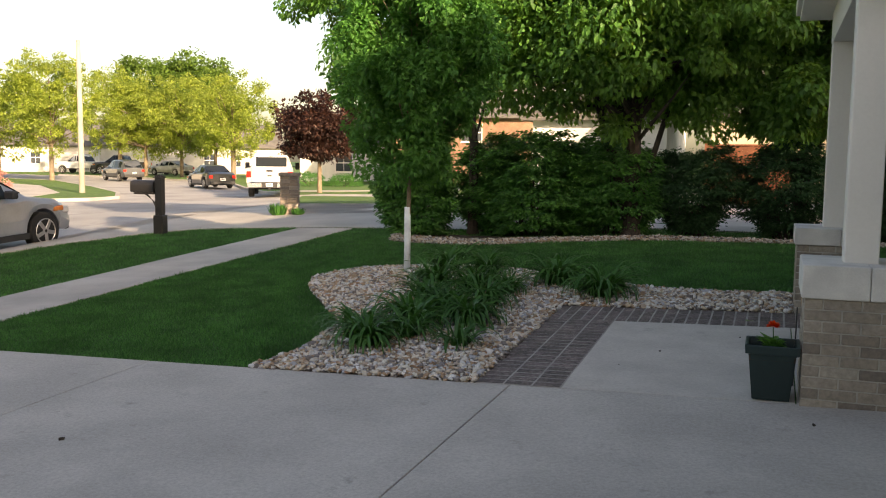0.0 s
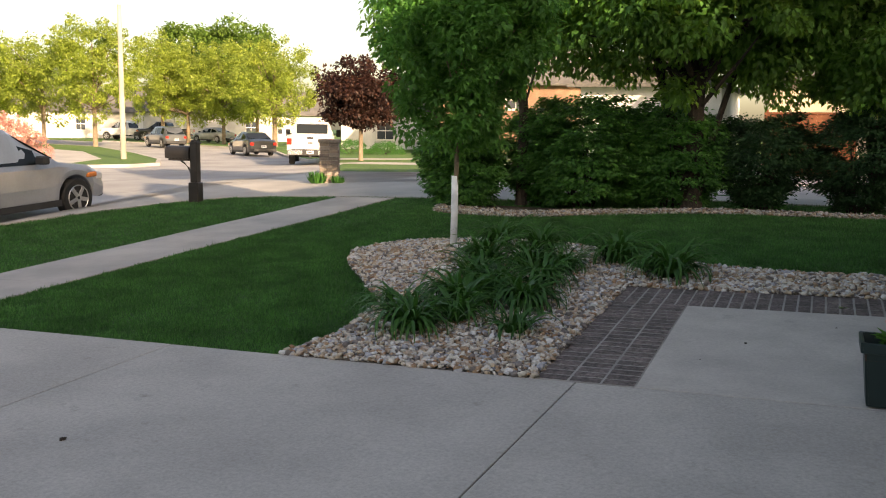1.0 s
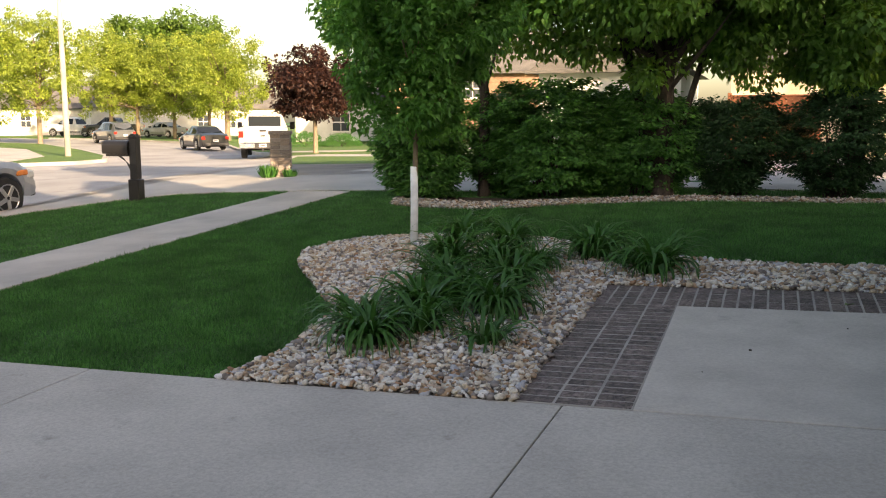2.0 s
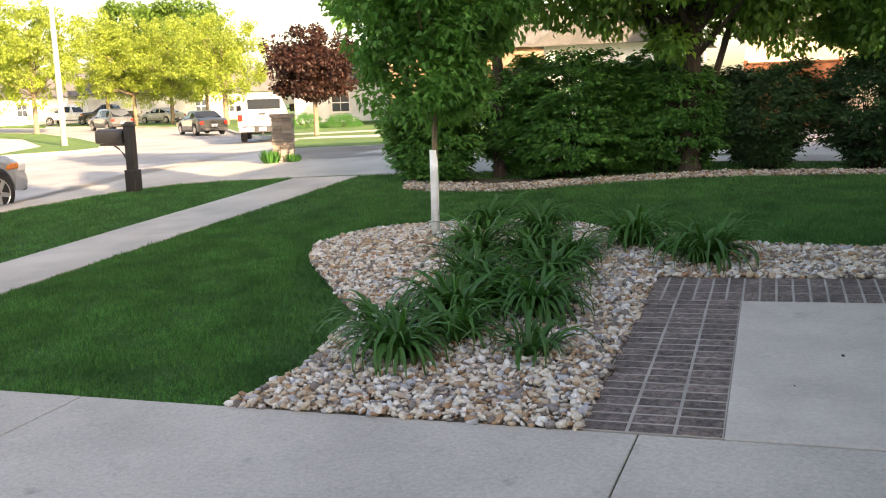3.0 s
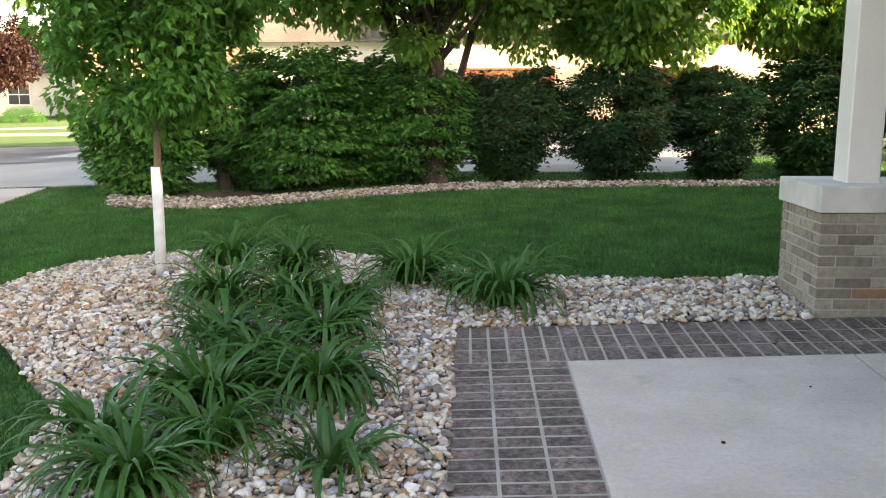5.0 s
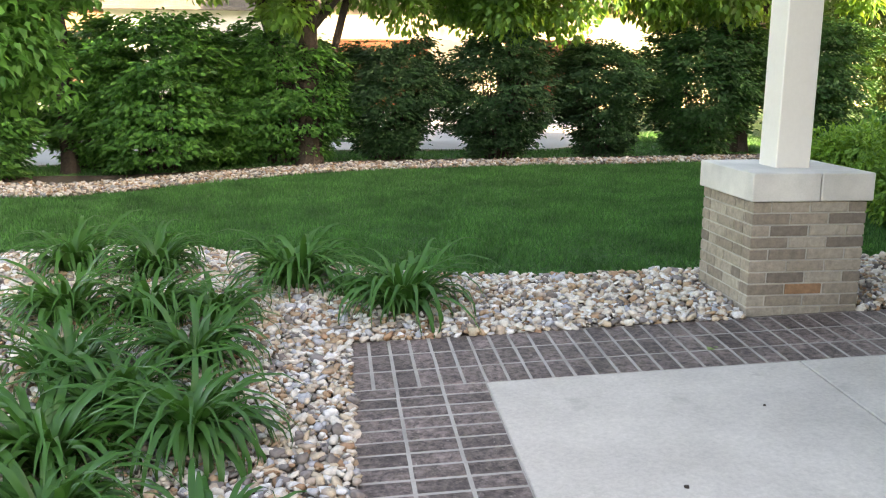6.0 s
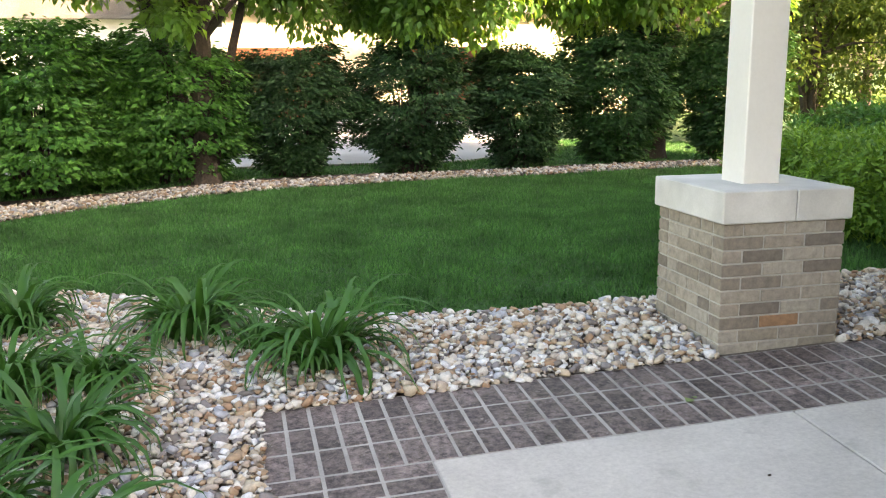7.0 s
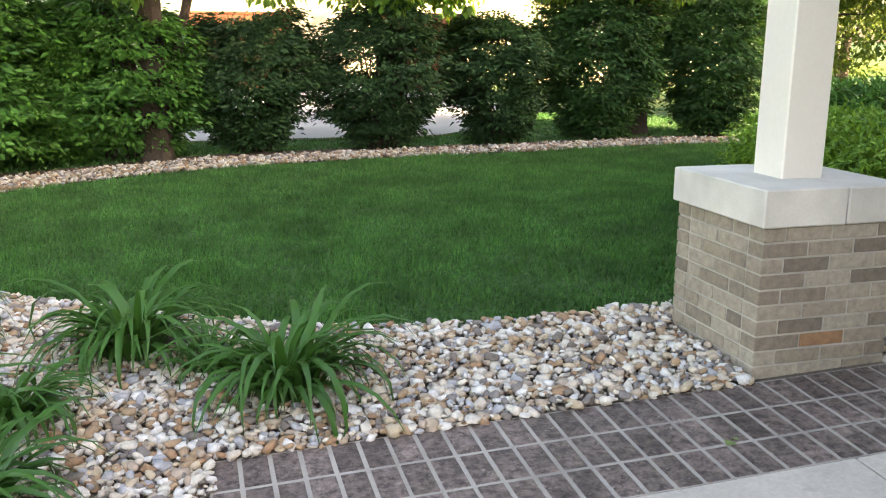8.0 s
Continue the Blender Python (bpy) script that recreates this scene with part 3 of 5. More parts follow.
def scatter(poly, spacing, seed, keep=None):
    """Roughly even points over a polygon, jittered."""
    rng = np.random.default_rng(seed)
    xs, ys = [p[0] for p in poly], [p[1] for p in poly]
    gx, gy = np.meshgrid(np.arange(min(xs), max(xs), spacing), np.arange(min(ys), max(ys), spacing * 0.87))
    gx = gx + (np.arange(gx.shape[0])[:, None] % 2) * spacing / 2
    X, Y = gx.ravel() + rng.normal(size=gx.size) * spacing * 0.22, gy.ravel() + rng.normal(size=gx.size) * spacing * 0.22
    ok = inside(poly, X, Y)
    if keep is not None:
        ok &= keep(X, Y)
    return X[ok], Y[ok], rng


def stone_bed(name, poly, spacing, seed, zf, label, single=None, keep=None, size=0.55, ground=M_GRIT, material=None):
    rr = random.Random(seed)
    shapes = [stone_shape(rr, spacing * size * rr.uniform(0.75, 1.35)) for _ in range(14)]
    root = thing(name, pose(0, 0, 0), label, "stone bed", kind="structure")
    bm = bmesh.new()
    f = bm.faces.new([bm.verts.new((x, y, 0)) for x, y in poly])
    bmesh.ops.triangulate(bm, faces=[f])
    for _ in range(4):
        bmesh.ops.subdivide_edges(bm, edges=[e for e in bm.edges if e.calc_length() > 0.5], cuts=1)
        bmesh.ops.triangulate(bm, faces=bm.faces[:])
    for v in bm.verts:
        v.co.z = float(zf(np.array([v.co.x]), np.array([v.co.y]))[0]) - 0.014
    part("soil", bm, ground, root)
    V, F, base, singles = [], [], 0, 0
    meshes = [mesh("stone", v, f, M_STONE, True) for v, f in shapes] if single else []
    for layer in range(2):
        X, Y, rng = scatter(poly, spacing * (1.0 if layer == 0 else 1.2), seed + layer, keep)
        Z = zf(X, Y) + (0.002 if layer == 0 else spacing * 0.42) + rng.normal(size=len(X)) * spacing * 0.12
        R = rot_matrices(rng, len(X), 0.35)
        pick = rng.integers(0, len(shapes), len(X))
        scale = 0.58 + 1.05 * rng.random(len(X)) ** 1.5
        for i in range(len(X)):
            if single and layer == 1 and singles < 300 and single(X[i], Y[i]):
                m = Matrix(R[i].tolist()).to_4x4() * 1.0
                part("stone", meshes[pick[i]], None, root, at=Matrix.Translation((X[i], Y[i], Z[i])) @ m @ Matrix.Scale(scale[i], 4))
                singles += 1
                continue
            v, f = shapes[pick[i]]
            V.append(v @ R[i].T * scale[i] + np.array((X[i], Y[i], Z[i])))
            F.append(f + base)
            base += len(v)
    ob = part("stones", mesh("stones", np.concatenate(V), np.concatenate(F), material or M_STONES, True), None, root)
    tagged(ob, "loose river stones in white, tan, grey and rust", kind="stuff")


def off_pillars(X, Y):
    ok = np.ones(len(X), bool)
    for px, py, *_ in PILLARS:
        ok &= ~((X > px - 0.01) & (X < px + PW + 0.01) & (Y > py - 0.08) & (Y < py + PW + 0.01))
    return ok & ~((X + 2.05) ** 2 + (Y - 0.95) ** 2 < 0.006)


stone_bed("bed_front", BED, 0.0345, 11, bed_z, "curved planting bed of rounded river stones beside the patio",
          lambda x, y: -0.35 < x < 2.1 and -0.2 < y < 1.0, off_pillars)
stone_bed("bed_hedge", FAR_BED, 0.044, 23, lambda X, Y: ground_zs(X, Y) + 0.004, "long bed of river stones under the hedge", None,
          lambda X, Y: Y < np.interp(X, [-4.4, -3.0, -2.1, -0.9, 0.5, 2, 3.8, 5, 7, 9.5], [5.75, 5.55, 5.85, 6.2, 6.5, 6.8, 7.05, 7.3, 7.6, 8.2]), 0.44, M_SOIL, M_STONES_DARKER)

# ---- grass ----


def on_lawn(X, Y):
    ok = ~inside(BED, X, Y) & ~inside(FAR_BED, X, Y) & ~inside(ND, X, Y)
    ok &= ~((X > -6.58) & (X < -5.41) & (Y < 6.4)) & (Y > DRIVE_Y + 0.005) & (X > -10.08)
    ok &= ~((X > 0) & (Y < 0.02)) & ~((X > -0.01) & (Y < 0))
    return ok


def grass(name, x0, x1, y0, y1, per, height, width, seed, keep, zf):
    """Blades in slightly uneven tufts."""
    rng = np.random.default_rng(seed)
    n = int((x1 - x0) * (y1 - y0) * per)
    X, Y = rng.uniform(x0, x1, n), rng.uniform(y0, y1, n)
    ok = keep(X, Y)
    X, Y = X[ok], Y[ok]
    n = len(X)
    Z = zf(X, Y) - 0.012
    a = rng.random(n) * 6.283
    lean = np.abs(rng.normal(size=n)) * 1.0
    h = height * rng.uniform(0.5, 1.25, n) * (0.85 + 0.35 * np.sin(X * 5.1 + np.sin(Y * 3.7) * 2) * np.sin(Y * 6.3 + X))
    P = np.stack((X, Y, Z), 1)
    D = np.stack((np.cos(a) * lean, np.sin(a) * lean, np.ones(n)), 1)
    U = np.stack((np.cos(a + 1), np.sin(a + 1), np.zeros(n)), 1)
    D = unit(D)
    S = unit(np.cross(D, U)) * (width * rng.uniform(0.7, 1.3, n))[:, None]
    T = P + D * h[:, None]
    T[:, 2] -= lean * h * 0.2
    V = np.stack((P - S, P + S, T), 1).reshape(-1, 3)
    me = bpy.data.meshes.new(name)
    me.vertices.add(len(V))
    me.vertices.foreach_set("co", V.astype(np.float32).ravel())
    me.loops.add(n * 3)
    me.loops.foreach_set("vertex_index", np.arange(n * 3, dtype=np.int32))
    me.polygons.add(n)
    me.polygons.foreach_set("loop_start", np.arange(0, n * 3, 3, dtype=np.int32))
    me.materials.append(M_BLADE)
    me.update(calc_edges=True)
    tagged(new(name, me), "short mown grass blades of the front lawn", "grass", kind="stuff")


grass("grass", -5.42, 0.3, DRIVE_Y, 2.6, 7600, 0.050, 0.0040, 5, on_lawn, ground_zs)
grass("grass", -4.6, 7.8, 0.8, 7.4, 5600, 0.052, 0.0044, 6, lambda X, Y: on_lawn(X, Y) & ((Y > 2.6) | (X > 0.3)) & (Y < np.interp(X, [-4.6, -2, 0, 4, 8], [6.0, 5.6, 6.2, 7.0, 7.4])), ground_zs)
grass("grass", -10.1, -4.6, DRIVE_Y, 6.6, 2500, 0.052, 0.006, 7, lambda X, Y: on_lawn(X, Y) & ((X < -5.42) | (Y > 2.6)), ground_zs)

grass("grass", -4.5, 11.0, 5.9, 11.5, 1500, 0.06, 0.006, 8, lambda X, Y: ~inside(ND, X, Y) & ~inside(FAR_BED, X, Y) & (Y > np.interp(X, [-4.5, -1, 0.9, 4.4, 7.2], [6.2, 6.4, 6.9, 7.4, 8.0])), ground_zs)

# ---- daylilies ----


def lily_leaf(rng):
    """One arching strap leaf that starts upright at the origin and bows towards +x."""
    ln, w = rng.uniform(0.38, 0.70), rng.uniform(0.0095, 0.0150)
    rise = rng.uniform(66, 89)
    fall = rng.uniform(125, 235)
    n = 7
    x = z = 0.0
    v, f = [], []
    for i in range(n + 1):
        t = i / n
        half = w * (0.75 + 0.5 * math.sin(math.pi * min(t * 1.2, 1))) * (1 - t ** 4) + 0.0006
        v += [(x, -half, z + half * 0.35), (x, 0, z), (x, half, z + half * 0.35)]
        a = radians(rise - fall * t ** 1.3)
        x, z = x + math.cos(a) * ln / n, z + math.sin(a) * ln / n
        if i:
            b, c = (i - 1) * 3, i * 3
            f += [(b, b + 1, c + 1, c), (b + 1, b + 2, c + 2, c + 1)]
    return mesh("leaf", v, f, M_LILY, True)


def leaf_sprays():
    rng = random.Random(8)
    return [lily_leaf(rng) for _ in range(18)]


SPRAYS = leaf_sprays()
LILIES = ((-1.20, -1.98, 0.84, 50), (-0.46, -1.84, 0.74, 18), (-0.62, -1.05, 0.95, 42), (-1.12, -1.15, 0.95, 42), (-1.25, -0.42, 0.95, 40), (-0.72, -0.25, 0.9, 38),
          (-0.28, 1.02, 1.0, 48), (0.32, 0.43, 0.98, 46), (-1.15, 1.2, 0.9, 40), (-1.65, 1.25, 0.85, 36), (-0.70, 0.42, 0.75, 32), (-1.45, 0.35, 0.9, 40),
          (-1.02, 0.35, 0.85, 36), (-0.95, -0.75, 0.9, 36), (-1.0, -1.6, 0.8, 30), (0.02, 0.72, 0.6, 20), (-1.5, -1.55, 0.8, 26))
for k, (lx, ly, s, n) in enumerate(LILIES):
    lz = float(bed_z(np.array([lx]), np.array([ly]))[0])
    lily = thing("daylily", pose(lx, ly, lz), "clump of arching green daylily leaves growing out of the stones", "daylily", "daylilies in the stone bed")
    rng = random.Random(100 + k)
    for i in range(int(n * 3.2)):
        a = rng.uniform(0, 360)
        rad = rng.uniform(0.0, 0.13) * s
        part("leaf", rng.choice(SPRAYS), None, lily,
             at=pose(math.cos(radians(a)) * rad, math.sin(radians(a)) * rad, -0.01, rng.gauss(0, 7), rng.gauss(0, 9), a + rng.gauss(0, 25)) @ Matrix.Scale(s * rng.uniform(0.74, 1.2), 4))

# ---- shrubs of the hedge ----


def build_shrub(x, y, rx, ry, top, material, leaf, sprays, per, seed, label, lobed, stems=9, foot=0.84, rise=0.3, spread=0.17):
    """A shrub of leafy sprays: each spray is a flat, drooping fan of leaves at the end of a twig."""
    rng = np.random.default_rng(seed)
    z0 = ground_z(x, y)
    root = thing("shrub", pose(x, y, z0), label, "shrub", "hedge shrubs")
    a = rng.random(sprays) * 6.283
    k = rng.random(sprays) ** 0.8
    lump = np.array([noise.noise(Vector((math.cos(q) * 1.3 + seed, math.sin(q) * 1.3, h * 2.6))) for q, h in zip(a, k)])
    wide = (foot + (1 - foot) * np.clip(k / rise, 0, 1) ** 0.8) * np.sqrt(np.clip(1 - np.clip((k - 0.55) / 0.5, 0, 1) ** 2.4, 0, 1))
    r = wide * (0.22 + 0.78 * rng.random(sprays) ** 0.45) * (1 + 0.5 * lump)
    c = np.stack((np.cos(a) * r * rx, np.sin(a) * r * ry, 0.05 + k * (top - 0.1) * (1 + 0.2 * lump)), 1)
    out = np.stack((np.cos(a), np.sin(a), 0.15 + 0.5 * np.clip(k - 0.6, 0, 1)), 1)
    i = np.repeat(np.arange(sprays), per)
    n = len(i)
    side = np.stack((-np.sin(a[i]), np.cos(a[i]), np.zeros(n)), 1)
    u, v = rng.uniform(-0.6, 1.0, n), rng.normal(size=n) * 0.55
    reach = spread * (0.7 + 0.6 * rng.random(sprays))[i]
    P = c[i] + out[i] * (u * reach)[:, None] + side * (v * reach)[:, None]
    P[:, 2] += rng.normal(size=n) * 0.028 - 0.35 * np.clip(u, 0, 1) ** 2 * reach
    D = out[i] * 0.9 + side * (v * 1.1 + rng.normal(size=n) * 0.5)[:, None]
    D[:, 2] -= rng.uniform(0.1, 0.8, n)
    U = np.array((0, 0, 0.7)) + out[i] * 1.0 + rng.normal(size=(n, 3)) * 0.48
    L = leaf * rng.uniform(0.6, 1.25, n)
    part("foliage", leaf_mesh("foliage", P, D, U, L, L * 0.48, material, lobed), None, root)
    bm = bmesh.new()
    rr = random.Random(seed)
    for _ in range(stems):
        q = rr.uniform(0, 6.28)
        e = (math.cos(q) * rx * rr.uniform(0.2, 0.75), math.sin(q) * ry * rr.uniform(0.2, 0.7), top * rr.uniform(0.35, 0.8))
        b = (math.cos(q) * 0.25 * rr.random(), math.sin(q) * 0.18 * rr.random(), -0.05)
        m = tuple((p + w) / 2 + rr.uniform(-0.06, 0.06) for p, w in zip(b, e))
        tube(bm, (b, m, e), (0.016, 0.012, 0.005), 5)
    part("stem_frame", bm, M_BARK, root)


LIGHT = "dense green shrub with broad leaves in layered sprays in the hedge"
DARK = "dark green fine-leaved shrub with bare stems at its foot"
SHRUBS = ((-4.05, 6.15, 0.66, 0.55, 1.25, 0), (-2.85, 6.85, 0.62, 0.45, 1.5, 3), (-2.08, 6.6, 0.90, 0.7, 1.66, 0), (-0.62, 6.92, 0.80, 0.62, 1.58, 3), (-1.35, 6.95, 0.6, 0.55, 1.5, 3),
          (0.66, 7.1, 0.72, 0.6, 1.46, 1), (2.10, 7.2, 0.86, 0.65, 1.56, 1), (3.55, 7.4, 0.60, 0.55, 1.44, 1), (5.05, 7.75, 0.92, 0.65, 1.76, 2), (6.85, 8.0, 0.85, 0.65, 1.84, 2))
for k, (sx, sy, rx, ry, t, dark) in enumerate(SHRUBS):
    if dark == 1:
        build_shrub(sx, sy, rx, ry, t, M_SHRUBDARK, 0.062, 640, 40, 40 + k, DARK, False, 22, 0.26, 0.5, 0.15)
    elif dark == 2:
        build_shrub(sx, sy, rx, ry, t, M_SHRUBMID, 0.075, 640, 42, 40 + k, LIGHT, False, 16, 0.26, 0.5)
    else:
        build_shrub(sx, sy, rx, ry, t, M_SHRUB, 0.080, 460, 46, 40 + k, LIGHT, False, 16, 0.60 if dark == 0 else 0.34, 0.3, 0.16)

# ---- trees ----


def build_tree(name, x, y, trunk_r, fork, centre, radii, leaf, count, clumps, material, bark, seed, label, category="tree", lean=(0, 0), limbs=12, extra_stems=(), clump_r=(0.28, 0.6),
               droop=0.5, z=None, group="", lobed=False, flat=0.75, shape=1.0, out=0.7, up=0.9):
    """A tapered trunk that forks into limbs, and a crown of loose leaf clumps about the limbs' ends."""
    rng = np.random.default_rng(seed)
    rr = random.Random(seed)
    z0 = ground_z(x, y) if z is None else z
    root = thing(name, pose(x, y, z0), label, category, group)
    c = []
    while len(c) < clumps:
        d = unit(rng.normal(size=(1, 3)))[0]
        p = d * rng.random() ** 0.4 * np.array(radii)
        if shape != 1.0:
            p[:2] *= 1 - (1 - shape) * max(p[2] / radii[2], 0)
        wob = 1 + 0.22 * noise.noise(Vector(p * 0.9) + Vector((seed, 0, 0)))
        c.append(p * wob + np.array(centre))
    c = np.array(c)
    rad = rng.uniform(clump_r[0], clump_r[1], clumps)
    P, D, U, L = crown_leaves(rng, c, rad, max(count // clumps, 1), leaf, droop, flat, 0.25, out, up)
    part("crown", leaf_mesh("crown", P, D, U, L, L * 0.6, material, lobed), None, root)
    bm = bmesh.new()
    top = (lean[0] + centre[0] * 0.6, lean[1] + centre[1] * 0.6, centre[2] + radii[2] * 0.45)
    fk = (lean[0] * 0.4, lean[1] * 0.4, fork)
    tube(bm, ((0, 0, -0.12), (0.0, 0, 0.12), fk, ((fk[0] + top[0]) / 2 + trunk_r * 0.5, (fk[1] + top[1]) / 2, (fork + top[2]) / 2), top),
         (trunk_r * 1.35, trunk_r, trunk_r * 0.82, trunk_r * 0.5, trunk_r * 0.12), 10)
    for ex, ey, er in extra_stems:
        tube(bm, ((0.03, 0, -0.1), (ex * 0.35, ey * 0.35, fork * 0.8), (ex * 0.8, ey * 0.8, fork * 1.7), (ex * 1.3, ey * 1.3, fork * 2.6)), (er * 1.3, er, er * 0.8, er * 0.4), 8)
    part("trunk", bm, bark, root)
    bm = bmesh.new()
    for i in range(limbs):
        e = c[rr.randrange(clumps)]
        t = rr.uniform(0.0, 0.75)
        s = Vector(fk).lerp(Vector(top), t)
        if e[2] < s.z:
            s = Vector(fk)
        mid = (s + Vector(e)) / 2 + Vector((rr.uniform(-.12, .12), rr.uniform(-.12, .12), 0.1))
        r = trunk_r * 0.38 * (1 - t * 0.6)
        tube(bm, (s, mid, e), (r, r * 0.65, r * 0.2), 6)
    part("branch_frame", bm, bark, root)
    return root


young = build_tree("young_tree", -2.05, 0.92, 0.030, 1.0, (0.10, 0.05, 2.78), (0.85, 0.82, 1.95), 0.068, 52000, 360, M_MAPLE, M_BARKPALE, 3,
                   "young maple with a white trunk guard in the stone mound", lean=(0.05, 0), limbs=40, clump_r=(0.12, 0.26), z=0.115, lobed=True, flat=0.9, shape=0.72)
bm = bmesh.new()
tube(bm, ((0, 0, -0.03), (0.004, 0, 0.4), (0.002, 0, 0.76)), (0.038, 0.037, 0.036), 14)
part("trunk_guard", bm, M_WRAP, young, "white spiral plastic trunk guard", True)

TALL = "tall shade tree whose leafy crown hangs over the hedge"
build_tree("tall_tree", -3.10, 6.5, 0.10, 1.6, (-0.95, -0.1, 4.75), (2.6, 1.6, 2.7), 0.110, 52000, 250, M_CROWN, M_BARK, 21, TALL, group="tall trees behind the hedge", out=1.1, up=0.3, droop=0.9, limbs=24, clump_r=(0.28, 0.55))
build_tree("tall_tree", -0.33, 6.68, 0.15, 1.5, (-0.1, -0.2, 3.6), (2.7, 1.6, 1.75), 0.105, 66000, 300, M_CROWN, M_BARK, 22, TALL, group="tall trees behind the hedge", out=1.1, up=0.3, droop=0.9, limbs=28,
           extra_stems=((-0.9, 0.1, 0.085), (0.8, 0.3, 0.05)), clump_r=(0.28, 0.55))
build_tree("tall_tree", 2.35, 7.65, 0.09, 1.2, (0.1, -0.3, 3.45), (2.6, 1.4, 1.9), 0.105, 64000, 190, M_CROWN, M_BARK, 23, TALL, group="tall trees behind the hedge", out=1.1, up=0.3, droop=0.9, limbs=28,
           extra_stems=((-0.35, 0.1, 0.06), (0.4, 0.1, 0.06), (0.1, 0.3, 0.05)), clump_r=(0.28, 0.55))
build_tree("tall_tree", 5.82, 8.1, 0.15, 1.6, (-0.1, -0.2, 3.6), (2.6, 1.4, 1.95), 0.105, 54000, 160, M_CROWN, M_BARK, 24, TALL, group="tall trees behind the hedge", out=1.1, up=0.3, droop=0.9, limbs=26,
           extra_stems=((-0.55, 0.1, 0.07), (0.6, 0.2, 0.06)), clump_r=(0.28, 0.55))
for k, (tx, ty, r, cr) in enumerate(((11.0, 11.7, 0.1, 2.0), (10.0, 10.5, 0.10, 1.9), (9.6, 16.0, 0.11, 2.4), (12.5, 9.0, 0.1, 2.0), (13.5, 13.5, 0.12, 2.3), (10.8, 15.5, 0.11, 2.2))):
    build_tree("woodland_tree", tx, ty, r, 1.4, (0, 0, 3.0), (cr, cr, 2.6), 0.10, 15000, 130, M_WOODS, M_BARK, 60 + k, "slender woodland tree with yellow-green leaves", group="woodland trees", limbs=16,
               lean=(0.3 - 0.2 * (k % 3), 0.1), extra_stems=((-0.5, 0.2, r * 0.6),), clump_r=(0.3, 0.55))


def build_mound_bush(name, x, y, r, top, material, seed, label, leaf=0.05, count=15000, group="", boxy=1.0, clumps=160):
    rng = np.random.default_rng(seed)
    z0 = ground_z(x, y)
    root = thing(name, pose(x, y, z0), label, "bush", group)
    n = clumps
    d = unit(rng.normal(size=(n, 3)))
    d[:, 2] = np.abs(d[:, 2])
    d = np.sign(d) * np.abs(d) ** boxy
    c = d * np.array((r, r, top)) * rng.uniform(0.72, 0.93, n)[:, None]
    c[:, 2] += 0.03
    P, D, U, L = crown_leaves(rng, c, rng.uniform(0.09, 0.2, n), count // n, leaf, 0.2, 0.8, 0.2)
    part("foliage", leaf_mesh("foliage", P, D, U, L, L * 0.4, material), None, root)
    bm = bmesh.new()
    rr = random.Random(seed)
    for _ in range(10):
        a = rr.uniform(0, 6.28)
        tube(bm, ((0, 0, -0.05), (math.cos(a) * r * 0.3, math.sin(a) * r * 0.3, top * 0.4), (math.cos(a) * r * 0.6, math.sin(a) * r * 0.6, top * 0.75)), (0.02, 0.015, 0.006), 5)
    part("stem_frame", bm, M_BARK, root)


build_mound_bush("yew_bush", 5.22, 2.4, 1.38, 0.68, M_YEW, 71, "broad rounded yew with bright green new tips", 0.055, 44000, boxy=0.62, clumps=420)
build_mound_bush("dark_bush", 7.0, 4.6, 1.35, 0.95, M_SHRUB, 72, "dense dark green rounded bush behind the yew", 0.07, 26000, boxy=0.75, clumps=260)

# ---- across the street: trees ----
ST = "sunlit street tree with a yellow-green crown"
FARTREES = ((-48.1, 43.4, 0.18, 2.6, 5.6, 2.8, 3.0), (-55.5, 45.6, 0.17, 2.4, 5.2, 3.2, 2.8), (-61.0, 45.5, 0.17, 2.4, 5.0, 3.4, 2.8), (-56.7, 61.0, 0.2, 2.6, 6.0, 3.4, 3.4),
            (-53.3, 60.5, 0.18, 2.6, 5.4, 3.0, 3.0), (-49.3, 60.5, 0.18, 2.6, 5.4, 3.0, 3.0), (-41.3, 56.8, 0.24, 2.0, 5.1, 3.1, 2.9), (-49.4, 66.0, 0.18, 2.6, 5.4, 3.0, 3.0))
for k, (tx, ty, r, fk, cz, cr, ch) in enumerate(FARTREES):
    build_tree("street_tree", tx, ty, r, fk, (0, 0, cz + 0.15), (cr * 1.3, cr * 1.3, ch + 0.75), 0.19, 19000, 170, M_STREETLEAF, M_BARKPALE, 80 + k, ST, group="street trees", limbs=18, z=-0.35, clump_r=(0.35, 0.75))
build_tree("back_tree", -68.2, 88.8, 0.4, 4, (0, 0, 9.6), (6.4, 5.5, 5.6), 0.45, 12000, 110, M_BACKLEAF, M_BARK, 95, "large full tree behind the far houses", z=-0.4, clump_r=(0.8, 1.5))
build_tree("back_tree", -76.0, 89.5, 0.35, 4, (0, 0, 10.2), (4.4, 4.4, 5.0), 0.45, 10000, 90, M_BACKLEAF, M_BARK, 96, "large full tree behind the far houses", z=-0.4, clump_r=(0.8, 1.4))
build_tree("purple_maple", -18.2, 29.0, 0.11, 1.6, (0, 0, 3.1), (2.0, 1.9, 1.6), 0.17, 12000, 70, M_PURPLE, M_BARKPALE, 97, "purple-leaved maple on the neighbouring grass", z=-0.16, limbs=24, clump_r=(0.3, 0.75))

# ---- mailbox, brick gatepost, pole, planter ----


